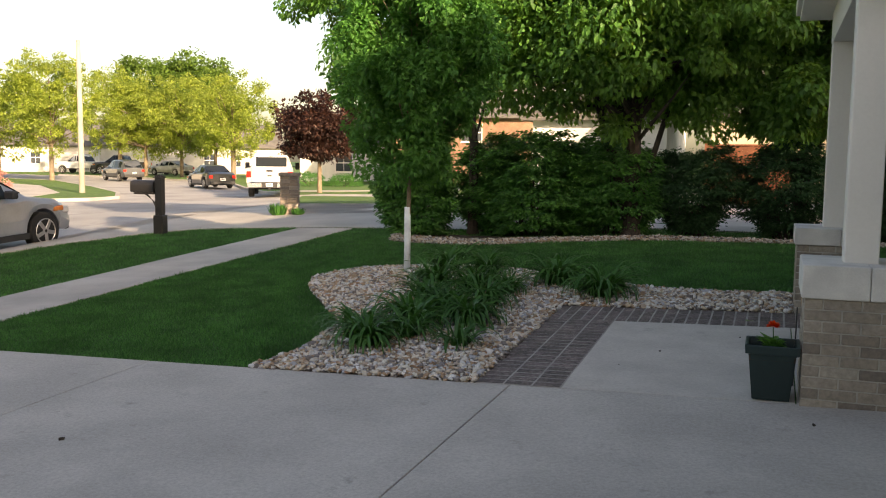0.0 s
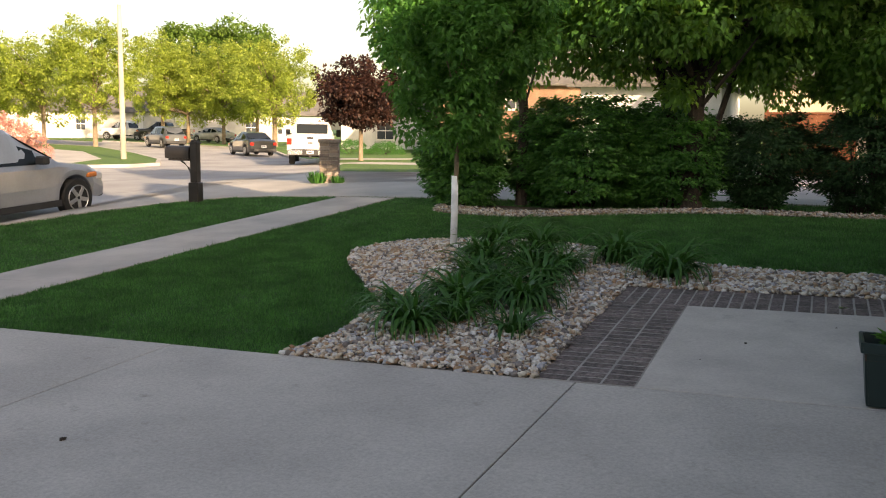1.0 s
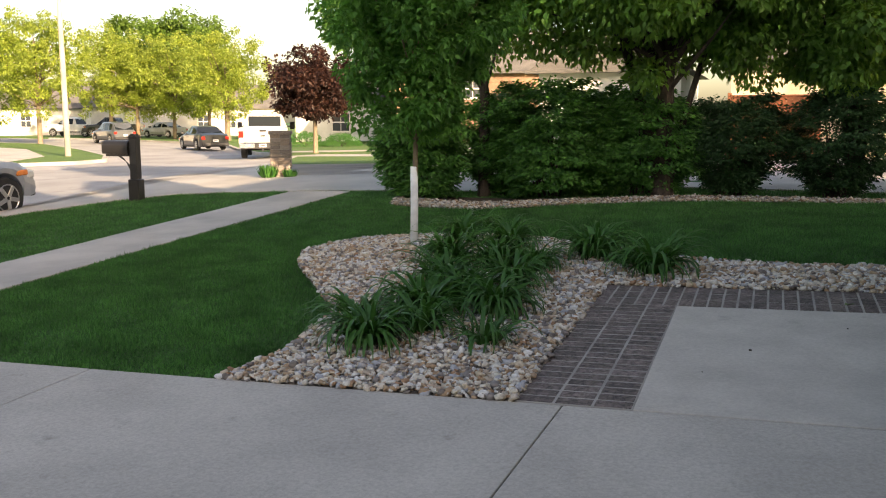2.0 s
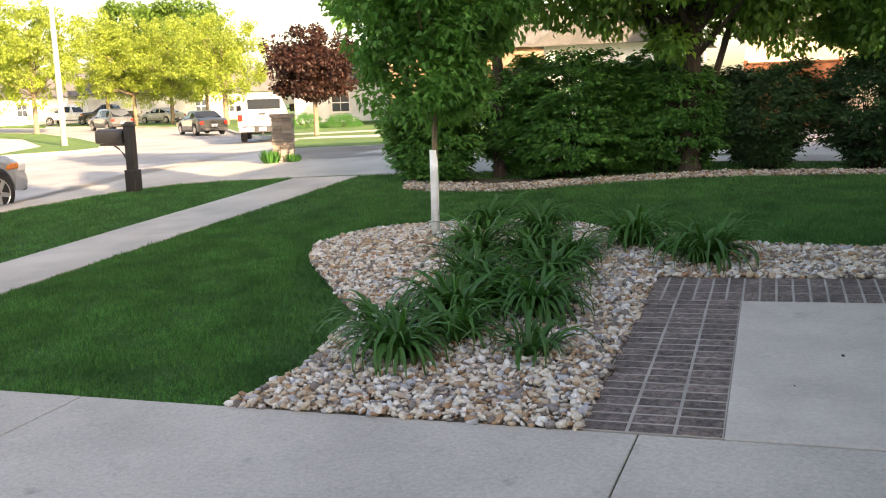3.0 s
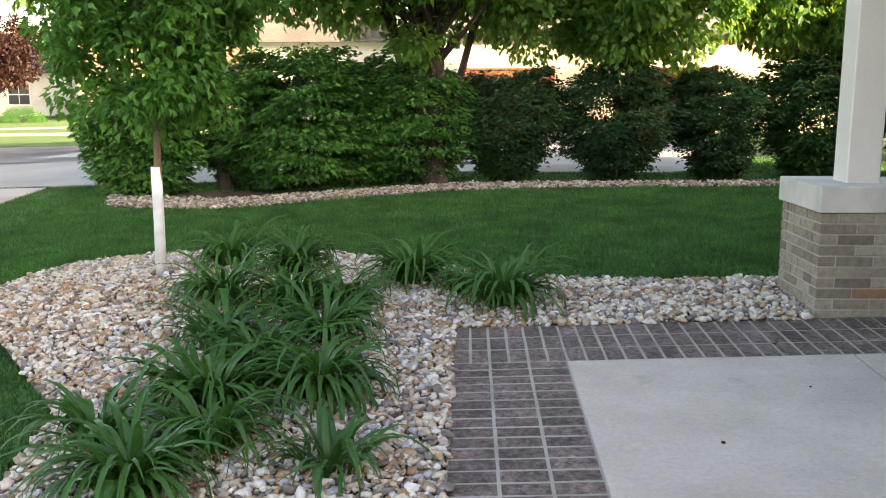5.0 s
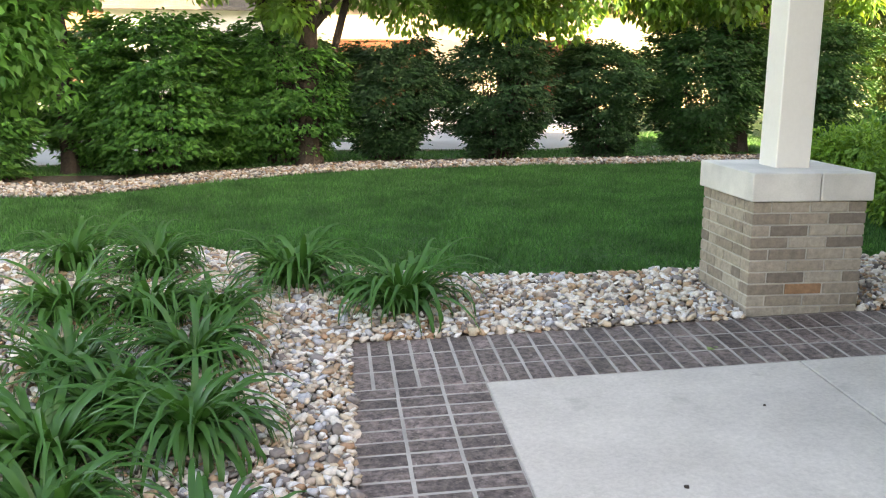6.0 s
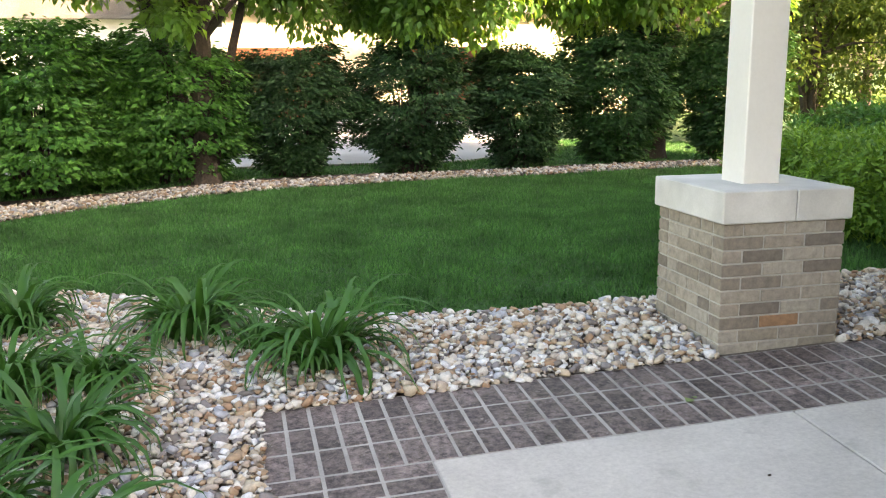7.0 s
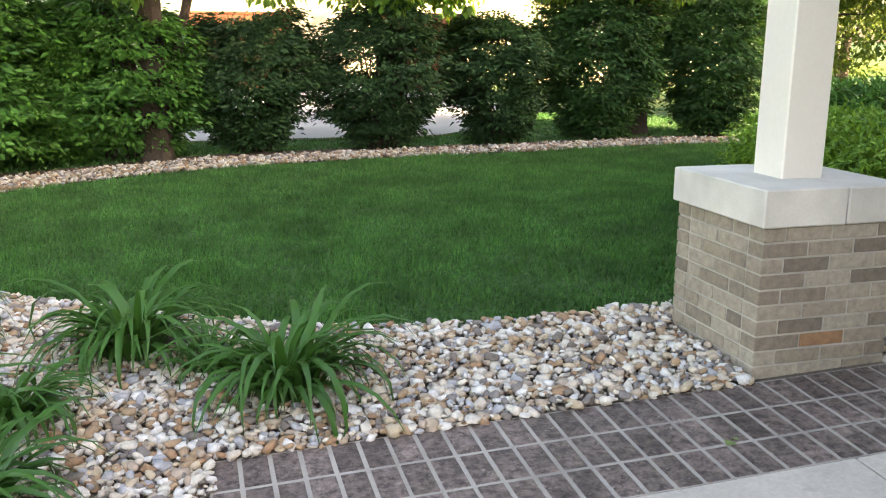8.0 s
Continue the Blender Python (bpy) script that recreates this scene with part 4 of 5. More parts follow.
def build_mailbox():
    root = thing("mailbox", pose(-9.45, 6.0, -0.02), "black metal mailbox on a square black post beside the street", "mailbox")
    part("plinth", a_box(-0.098, 0.098, -0.098, 0.098, -0.05, 0.36, 0.012), M_BLACK, root)
    part("post", a_box(-0.07, 0.07, -0.07, 0.07, 0.36, 1.06, 0.008), M_BLACK, root)
    bm = bmesh.new()
    for k in range(3):
        box(bm, -0.085 + k * 0.018, 0.085 - k * 0.018, -0.085 + k * 0.018, 0.085 - k * 0.018, 1.06 + k * 0.022, 1.083 + k * 0.022, 0.004)
    part("post_cap", bm, M_BLACK, root)
    bm = bmesh.new()
    prof = [(0.11, 0.0), (0.115, 0.10)] + [(0.115 * math.cos(a), 0.13 + 0.10 * math.sin(a)) for a in np.linspace(0.15, math.pi - 0.15, 9)] + [(-0.115, 0.10), (-0.11, 0.0)]
    rings = [[bm.verts.new((x, p, 0.79 + q)) for p, q in prof] for x in (-0.55, -0.53, -0.074)]
    for a, b in zip(rings, rings[1:]):
        for i in range(len(prof)):
            j = (i + 1) % len(prof)
            bm.faces.new((a[i], a[j], b[j], b[i]))
    bm.faces.new(rings[0])
    bm.faces.new(rings[-1][::-1])
    part("box", bm, M_BLACK, root)
    part("door", a_box(-0.575, -0.552, -0.105, 0.105, 0.80, 1.0, 0.01), M_BLACK, root, "black hinged mailbox door")
    part("tray", a_box(-0.50, -0.072, -0.1, 0.1, 0.75, 0.786, 0.006), M_BLACK, root)
    bm = bmesh.new()
    tube(bm, ((-0.30, 0, 0.75), (-0.22, 0, 0.70), (-0.14, 0, 0.62), (-0.08, 0, 0.50)), (0.016, 0.016, 0.016, 0.016), 8)
    part("bracket", bm, M_BLACK, root)
    return root


mailbox = build_mailbox()
mailbox.matrix_basis = pose(-8.96, 5.37, -0.035, 0, 0, 6)

M_GATEBRICK = stops_material("gatepost_stone", ((0.0, (0.28, 0.23, 0.19)), (0.3, (0.35, 0.30, 0.26)), (0.55, (0.22, 0.18, 0.16)), (0.8, (0.32, 0.25, 0.20))), 'object', 0.9, 30, 0.4)


def build_gatepost():
    root = thing("gatepost", pose(-8.30, 9.07, 0.13, 0, 0, 25) @ Matrix.Diagonal((0.82, 0.82, 1.04, 1)), "stacked brown stone pillar with a flat cap at the neighbouring driveway", "pillar")
    part("core", a_box(-0.22, 0.22, -0.22, 0.22, -0.1, 0.86), M_MORTAR, root)
    rr = random.Random(5)
    for r in range(12):
        z = r * 0.072
        for side in range(4):
            u = -0.24
            while u < 0.23:
                ln = min(rr.uniform(0.14, 0.3), 0.24 - u)
                if 0.24 - u - ln < 0.08:
                    ln = 0.24 - u
                d = 0.24 + rr.uniform(0, 0.015)
                part("stone", a_box(u + 0.004, u + ln - 0.004, -d, -0.2, z + 0.004, z + 0.068, 0.006), M_GATEBRICK, root, at=pose(0, 0, 0, 0, 0, 90 * side))
                u += ln
    part("cap", a_box(-0.28, 0.28, -0.28, 0.28, 0.864, 0.94, 0.012), M_GATEBRICK, root, "flat stone cap")


build_gatepost()


def build_tuft(x, y, r, h, n, seed, label):
    rng = np.random.default_rng(seed)
    a = rng.random(n) * 6.283
    q = rng.random(n) ** 0.5 * r * 0.5
    P = np.stack((np.cos(a) * q, np.sin(a) * q, np.zeros(n)), 1)
    D = np.stack((np.cos(a) * 0.45, np.sin(a) * 0.45, np.ones(n)), 1) + rng.normal(size=(n, 3)) * 0.15
    U = np.stack((np.cos(a), np.sin(a), np.ones(n) * 0.3), 1)
    L = h * rng.uniform(0.6, 1.15, n)
    ob = new("ornamental_grass", leaf_mesh("ornamental_grass", P, D, U, L, np.full(n, 0.03), M_SHRUB))
    ob.matrix_basis = pose(x, y, slope(x, y) - 0.02)
    tagged(ob, label, "grass")


build_tuft(-8.42, 8.76, 0.24, 0.28, 300, 31, "tuft of green ornamental grass at the foot of the stone pillar")
build_tuft(-7.98, 8.86, 0.2, 0.18, 160, 32, "tuft of green ornamental grass at the foot of the stone pillar")


def build_pole():
    bm = bmesh.new()
    tube(bm, ((0, 0, -0.2), (0, 0, 0.1), (0, 0, 3.8), (0, 0, 7.35)), (0.15, 0.14, 0.125, 0.10), 12)
    ob = new("utility_pole", bm_mesh("utility_pole", bm, M_POLE, True))
    ob.matrix_basis = pose(-29.9, 26.4, -0.35)
    tagged(ob, "plain weathered wooden pole on the corner lawn", "pole")


build_pole()


def build_planter():
    root = thing("planter", pose(1.95, -2.64, slope(1.95, -2.64) + 0.002) @ Matrix.Scale(0.93, 4), "tapered dark green plastic planter on the patio beside a pillar", "planter")
    bm = bmesh.new()

    def ring(h, z):
        return [bm.verts.new((sx * h, sy * h, z)) for sx, sy in ((-1, -1), (1, -1), (1, 1), (-1, 1))]

    rings = [ring(h, z) for h, z in ((0.115, 0.0), (0.12, 0.004), (0.152, 0.315), (0.172, 0.32), (0.176, 0.375), (0.168, 0.38), (0.155, 0.378), (0.15, 0.30))]
    for a, b in zip(rings, rings[1:]):
        for k in range(4):
            bm.faces.new((a[k], a[(k + 1) % 4], b[(k + 1) % 4], b[k]))
    bm.faces.new(rings[0][::-1])
    bmesh.ops.bevel(bm, geom=[e for e in bm.edges if abs(e.verts[0].co.z - e.verts[1].co.z) > 0.02], offset=0.012, segments=2, affect='EDGES')
    part("pot", bm, M_GREENPOT, root)
    part("potting_soil", a_box(-0.148, 0.148, -0.148, 0.148, 0.27, 0.31, 0.005), M_SOIL, root)
    plant = thing("flower", pose(1.95, -2.63, 0.285 + slope(1.935, -2.63)), "small geranium with one bright orange-red bloom", "flower")
    rng = np.random.default_rng(9)
    n = 90
    a = rng.random(n) * 6.283
    P = np.stack((np.cos(a) * 0.05 * rng.random(n), np.sin(a) * 0.05 * rng.random(n), 0.01 + rng.random(n) * 0.07), 1)
    D = np.stack((np.cos(a), np.sin(a), rng.uniform(0.1, 1.0, n)), 1)
    L = rng.uniform(0.04, 0.08, n)
    part("leaves", leaf_mesh("leaves", P, D, np.tile((0, 0, 1.0), (n, 1)), L, L * 0.6, M_MAPLE, True), None, plant)
    bm = bmesh.new()
    tube(bm, ((0, 0, 0), (0.003, 0.0, 0.08), (-0.002, 0, 0.165)), (0.004, 0.0035, 0.003), 6)
    part("stem", bm, M_LILY, plant)
    n = 60
    d = unit(rng.normal(size=(n, 3)))
    d[:, 2] = np.abs(d[:, 2])
    P = d * 0.012 + np.array((-0.002, 0, 0.165))
    part("bloom", leaf_mesh("bloom", P, d, d * 0.2 + np.array((0, 0, 1.0)), np.full(n, 0.035), np.full(n, 0.03), M_PETAL), None, plant, "orange-red bloom")


build_planter()
bm = bmesh.new()
tube(bm, ((2.085, -2.36, -0.05), (2.09, -2.37, 0.2), (2.092, -2.372, 0.48)), (0.006, 0.005, 0.004), 6)
tagged(new("plant_stake", bm_mesh("plant_stake", bm, M_BLACK)), "thin black stake standing behind the planter", "stake")

# ---- vehicles ----
M_TYRE = surface("tyre_rubber", (0.012, 0.012, 0.012), (0.025, 0.025, 0.025), 60, 3, 0.85, 0, 0.2)
M_RIM = surface("alloy_rim", (0.45, 0.45, 0.46), (0.55, 0.55, 0.56), 60, 3, 0.3, 0.8, 0.02)
M_TRIM = surface("dark_plastic_trim", (0.02, 0.02, 0.021), (0.035, 0.035, 0.036), 60, 3, 0.6, 0, 0.05)
M_GLASS = glass_material("car_glass")
M_PANE = glass_material("house_glass", (0.05, 0.06, 0.07))
M_REDLAMP = surface("red_lamp", (0.45, 0.02, 0.015), (0.55, 0.03, 0.02), 30, 3, 0.15, 0, 0)
M_ORANGELAMP = surface("orange_lamp", (0.75, 0.22, 0.05), (0.8, 0.27, 0.07), 30, 3, 0.15, 0, 0)
M_CLEARLAMP = surface("clear_lamp", (0.6, 0.6, 0.6), (0.7, 0.7, 0.7), 30, 3, 0.1, 0, 0)
M_PLATE = surface("plate", (0.6, 0.62, 0.66), (0.68, 0.7, 0.74), 30, 3, 0.4, 0, 0)


def paint(name, c, metal=0.0):
    m = surface(name, tuple(v * 0.94 for v in c), tuple(min(v * 1.06, 1) for v in c), 25, 1.2, 0.28, metal, 0)
    m.node_tree.nodes["Principled BSDF"].inputs["Coat Weight"].default_value = 0.6
    m.node_tree.nodes["Principled BSDF"].inputs["Coat Roughness"].default_value = 0.06
    return m


def lerp_table(tab, x):
    return float(np.interp(x, [p[0] for p in tab], [p[1] for p in tab]))


def build_car(name, m, label, body, ln, wd, belt, roof, glass, axles, wheel_r, clear, open_spans, category="car", spokes=5, nose=0.86, lamps=None):
    """A road vehicle, lofted from tables along its length (x from the tail at 0 to the nose): belt and roof heights. glass: spans of side panes."""
    root = thing(name, m, label, category, "parked vehicles")
    arch = wheel_r * 1.2
    st = sorted(set([round(v, 3) for v in np.linspace(0, ln, 30)] + [round(a + arch * math.cos(q), 3) for a in axles for q in np.linspace(0, math.pi, 13)]
                    + [p[0] for p in roof] + [g for s in glass for g in s]))
    rows = []
    for x in st:
        w = wd / 2 * lerp_table(((0, 0.90), (ln * 0.06, 0.97), (ln * 0.2, 1.0), (ln * 0.75, 1.0), (ln * 0.93, 0.95), (ln, nose)), x)
        zb = clear + 0.06 * max(0, 1 - x / 0.5) + 0.06 * max(0, 1 - (ln - x) / 0.5)
        for a in axles:
            if abs(x - a) < arch:
                zb = max(zb, wheel_r + math.sqrt(arch ** 2 - (x - a) ** 2))
        bz, rz = lerp_table(belt, x), lerp_table(roof, x)
        k = min(max((rz - bz) / 0.4, 0), 1)
        wr = w * (0.90 - 0.13 * k)
        zb = min(zb, bz - 0.08)
        mid = zb + (bz - zb) * 0.45
        half = [(w * 0.95, zb), (w, mid), (w * 0.985, bz - 0.07), (w * 0.94, bz), (wr, max(rz - 0.07 * k - 0.012, bz + 0.002)), (wr * 0.86, max(rz, bz + 0.012)), (0, max(rz, bz + 0.012) + 0.025)]
        rows.append([(x, -p, q) for p, q in half] + [(x, p, q) for p, q in half[-2::-1]])
    n = len(rows[0])
    bm = bmesh.new()
    V = [[bm.verts.new(p) for p in r] for r in rows]
    for a, b in zip(V, V[1:]):
        for k in range(n - 1):
            bm.faces.new((a[k], b[k], b[k + 1], a[k + 1]))
        bm.faces.new((a[n - 1], b[n - 1], b[0], a[0]))
    bm.faces.new(V[0])
    bm.faces.new(V[-1][::-1])
    part("body", bm, body, root, smooth=False)
    ix = {x: i for i, x in enumerate(st)}

    def pane(name_, i0, i1, k0, k1, inset, proud=0.012):
        q = [Vector(rows[i0][k0]), Vector(rows[i1][k0]), Vector(rows[i1][k1]), Vector(rows[i0][k1])]
        c = sum(q, Vector()) / 4
        nrm = (q[1] - q[0]).cross(q[3] - q[0]).normalized()
        if nrm.dot(c - Vector((ln / 2, 0, 0.6))) < 0:
            nrm = -nrm
        q = [c + (p - c) * inset + nrm * proud for p in q]
        b2 = bmesh.new()
        f = b2.faces.new([b2.verts.new(p) for p in q])
        r = bmesh.ops.extrude_face_region(b2, geom=[f])
        bmesh.ops.translate(b2, vec=-nrm * 0.03, verts=[v for v in r["geom"] if isinstance(v, bmesh.types.BMVert)])
        part(name_, b2, M_GLASS, root, "dark tinted glass")

    for s0, s1 in glass:
        pane("side_window", ix[s0], ix[s1], 3, 4, 0.93)
        pane("side_window", ix[s0], ix[s1], n - 4, n - 5, 0.93)
    for s0, s1 in open_spans:
        pane("windscreen", ix[s0], ix[s1], 4, n - 5, 0.93, 0.034)
    for a in axles:
        for sgn in (-1, 1):
            bm = bmesh.new()
            tw = 0.22
            prof = ((wheel_r * 0.66, 0.5), (wheel_r * 0.93, 0.5), (wheel_r, 0.36), (wheel_r, -0.36), (wheel_r * 0.93, -0.5), (wheel_r * 0.66, -0.5))
            seg = 22
            rings = [[bm.verts.new((math.cos(2 * math.pi * k / seg) * r, y * tw, math.sin(2 * math.pi * k / seg) * r)) for k in range(seg)] for r, y in prof]
            for p, q in zip(rings, rings[1:]):
                for k in range(seg):
                    bm.faces.new((p[k], p[(k + 1) % seg], q[(k + 1) % seg], q[k]))
            bm.faces.new(rings[0])
            bm.faces.new(rings[-1])
            y = sgn * (wd / 2 - tw / 2 - 0.015)
            wheel = part("wheel", bm, M_TYRE, root, at=pose(a, y, wheel_r))
            bm = bmesh.new()
            rr = wheel_r * 0.62
            for k in range(spokes):
                b3 = a_box(0.03, rr, -0.035, 0.035, -0.012, 0.012, 0.004)
                b3.transform(pose(0, sgn * tw * 0.5, 0, 0, 360 / spokes * k + 15, 0) @ pose(0, 0, 0, 90))
                tmp = bpy.data.meshes.new("tmp")
                b3.to_mesh(tmp)
                b3.free()
                bm.from_mesh(tmp)
                bpy.data.meshes.remove(tmp)
            r0 = [[bm.verts.new((math.cos(2 * math.pi * k / 20) * r, sgn * (tw * 0.5 + d), math.sin(2 * math.pi * k / 20) * r)) for k in range(20)] for r, d in ((rr, 0.0), (rr * 1.06, 0.012), (rr * 1.1, 0.0))]
            for p, q in zip(r0, r0[1:]):
                for k in range(20):
                    bm.faces.new((p[k], p[(k + 1) % 20], q[(k + 1) % 20], q[k]))
            part("rim", bm, M_RIM, wheel, "silver alloy rim")
    h = wd / 2
    for sgn in (-1, 1):
        part("sill_trim", a_box(axles[0] + arch, axles[1] - arch, sgn * h - 0.02, sgn * h + 0.012, clear - 0.02, clear + 0.09, 0.006), M_TRIM, root)
        zt = lerp_table(belt, 0.05)
        part("tail_lamp", a_box(-0.02, 0.16, sgn * h * 0.80 - 0.11, sgn * h * 0.80 + 0.11, zt - 0.26, zt - 0.08, 0.02), M_REDLAMP, root, "red tail lamp")
        zn = lerp_table(belt, ln - 0.15)
        part("headlamp", a_box(ln - 0.34, ln - 0.03, sgn * h * 0.80 - 0.10, sgn * h * 0.80 + 0.115, zn - 0.17, zn - 0.03, 0.03), M_CLEARLAMP, root, "clear headlamp")
        part("turn_lamp", a_box(ln - 0.46, ln - 0.22, sgn * h * 0.91 - 0.05, sgn * h * 0.91 + 0.05, zn - 0.10, zn - 0.005, 0.02), M_ORANGELAMP, root, "orange turn lamp")
        mx = open_spans[0][0] + 0.40
        mz = lerp_table(belt, mx) + 0.08
        part("side_mirror", a_box(mx - 0.07, mx + 0.07, sgn * h - (0.02 if sgn > 0 else 0.2), sgn * h + (0.2 if sgn > 0 else 0.02), mz - 0.06, mz + 0.08, 0.025), M_TRIM, root)
    part("rear_bumper", a_box(-0.06, 0.10, -h * 0.9, h * 0.9, clear + 0.06, clear + 0.26, 0.03), M_TRIM, root)
    part("front_bumper", a_box(ln - 0.12, ln + 0.04, -h * 0.82, h * 0.82, clear + 0.03, clear + 0.24, 0.03), M_TRIM, root)
    plate = part("number_plate", a_box(-0.075, -0.062, -0.16, 0.16, clear + 0.30, clear + 0.44, 0.004), M_PLATE, root, "pale number plate")
    part("plate_bar", a_box(-0.079, -0.0755, -0.11, 0.11, clear + 0.345, clear + 0.395), M_TRIM, plate)
    return root


SUV_BELT = ((0, 0.98), (0.5, 1.02), (3.2, 0.98), (3.45, 1.0), (4.2, 0.90), (4.45, 0.78), (4.6, 0.62))
SUV_ROOF = ((0, 0.99), (0.08, 1.05), (0.5, 1.55), (0.95, 1.63), (2.1, 1.64), (2.65, 1.59), (3.5, 1.05), (3.6, 1.0), (4.2, 0.90), (4.45, 0.78), (4.6, 0.62))
SUV_GLASS = ((0.55, 1.05), (1.12, 1.95), (2.02, 3.12))
SEDAN_BELT = ((0, 0.88), (0.3, 0.97), (1.0, 0.97), (3.1, 0.92), (3.9, 0.84), (4.35, 0.74), (4.6, 0.58))
SEDAN_ROOF = ((0, 0.89), (0.3, 0.98), (0.75, 1.0), (1.35, 1.36), (1.8, 1.42), (2.4, 1.42), (2.75, 1.34), (3.4, 0.93), (3.9, 0.85), (4.35, 0.75), (4.6, 0.58))
SEDAN_GLASS = ((1.05, 1.75), (1.82, 2.9))
TRUCK_BELT = ((0, 1.22), (2.0, 1.22), (3.9, 1.22), (4.2, 1.22), (5.2, 1.15), (5.6, 0.95))
TRUCK_ROOF = ((0, 1.23), (2.0, 1.23), (2.02, 1.24), (2.25, 1.84), (2.6, 1.92), (3.3, 1.90), (4.1, 1.24), (4.2, 1.23), (5.2, 1.16), (5.6, 0.96))


def car_at(x, y, deg, z=-0.06):
    return pose(x, y, z, 0, 0, deg)


build_car("suv", pose(-11.42, 0.28, -0.12 + slope(-11.4, 0.28), 0, -2.86, 90), "silver grey suv parked at the near kerb", paint("silver_grey_paint", (0.36, 0.385, 0.42), 0.35), 4.6, 1.8, SUV_BELT, SUV_ROOF, SUV_GLASS, (0.95, 3.88), 0.345, 0.27,
          ((2.65, 3.5), (0.08, 0.5)), "suv", 5)
build_car("suv", car_at(-44.6, 48.2, 152, -0.44), "dark grey suv parked along the far kerb", paint("dark_grey_paint", (0.10, 0.11, 0.12), 0.3), 4.6, 1.8, SUV_BELT, SUV_ROOF, SUV_GLASS, (0.85, 3.72), 0.34, 0.27,
          ((2.65, 3.5), (0.08, 0.5)), "suv", 5)
build_car("sedan", car_at(-29.55, 37.83, 143, -0.44), "black sedan parked along the street", paint("black_paint", (0.014, 0.015, 0.016)), 4.6, 1.78, SEDAN_BELT, SEDAN_ROOF, SEDAN_GLASS, (0.95, 3.7), 0.32, 0.2,
          ((2.75, 3.4), (0.75, 1.35)), "car", 7)
build_car("sedan", car_at(-51.5, 64.5, 172, -0.3), "silver sedan on a far driveway", paint("silver_paint", (0.5, 0.5, 0.5), 0.4), 4.6, 1.78, SEDAN_BELT, SEDAN_ROOF, SEDAN_GLASS, (0.95, 3.7), 0.32, 0.2,
          ((2.75, 3.4), (0.75, 1.35)), "car", 7)
build_car("pickup_truck", car_at(-61.5, 65, 190, -0.3), "white pickup truck on a far driveway", paint("white_paint_far", (0.7, 0.7, 0.7)), 5.6, 2.0, TRUCK_BELT, TRUCK_ROOF, ((2.35, 3.0), (3.08, 3.75)),
          (1.1, 4.6), 0.40, 0.45, ((3.3, 4.1), (2.02, 2.25)), "pickup truck", 6)
build_car("pickup_truck", car_at(-57.0, 65.5, 195, -0.3), "black pickup truck on a far driveway", paint("black_paint_far", (0.015, 0.015, 0.017)), 5.6, 2.0, TRUCK_BELT, TRUCK_ROOF, ((2.35, 3.0), (3.08, 3.75)),
          (1.1, 4.6), 0.40, 0.45, ((3.3, 4.1), (2.02, 2.25)), "pickup truck", 6)

# ---- pickup truck at the kerb ----


def prism(profile, y0, y1):
    """A plate cut to a side profile of (x, z) points."""
    bm = bmesh.new()
    f = bm.faces.new([bm.verts.new((x, y0, z)) for x, z in profile])
    r = bmesh.ops.extrude_face_region(bm, geom=[f])
    bmesh.ops.translate(bm, vec=(0, y1 - y0, 0), verts=[v for v in r["geom"] if isinstance(v, bmesh.types.BMVert)])
    bmesh.ops.triangulate(bm, faces=[f for f in bm.faces if len(f.verts) > 4])
    return bm


def hexa(low, high, z0, z1, bevel=0.0):
    """A block between two rectangles (x0, x1, half width) at two heights."""
    bm = bmesh.new()
    v = [bm.verts.new((x, y, z)) for (x0, x1, h), z in ((low, z0), (high, z1)) for x, y in ((x0, -h), (x1, -h), (x1, h), (x0, h))]
    for f in ((3, 2, 1, 0), (4, 5, 6, 7), (0, 1, 5, 4), (1, 2, 6, 5), (2, 3, 7, 6), (3, 0, 4, 7)):
        bm.faces.new([v[k] for k in f])
    if bevel:
        bmesh.ops.bevel(bm, geom=bm.edges[:], offset=bevel, segments=2, affect='EDGES')
    return bm


def lathe(prof, seg=24):
    """A ring turned about the y axis from (radius, y) points."""
    bm = bmesh.new()
    rings = [[bm.verts.new((math.cos(6.28319 * k / seg) * r, y, math.sin(6.28319 * k / seg) * r)) for k in range(seg)] for r, y in prof]
    for p, q in zip(rings, rings[1:]):
        for k in range(seg):
            bm.faces.new((p[k], p[(k + 1) % seg], q[(k + 1) % seg], q[k]))
    bm.faces.new(rings[0])
    bm.faces.new(rings[-1])
    return bm


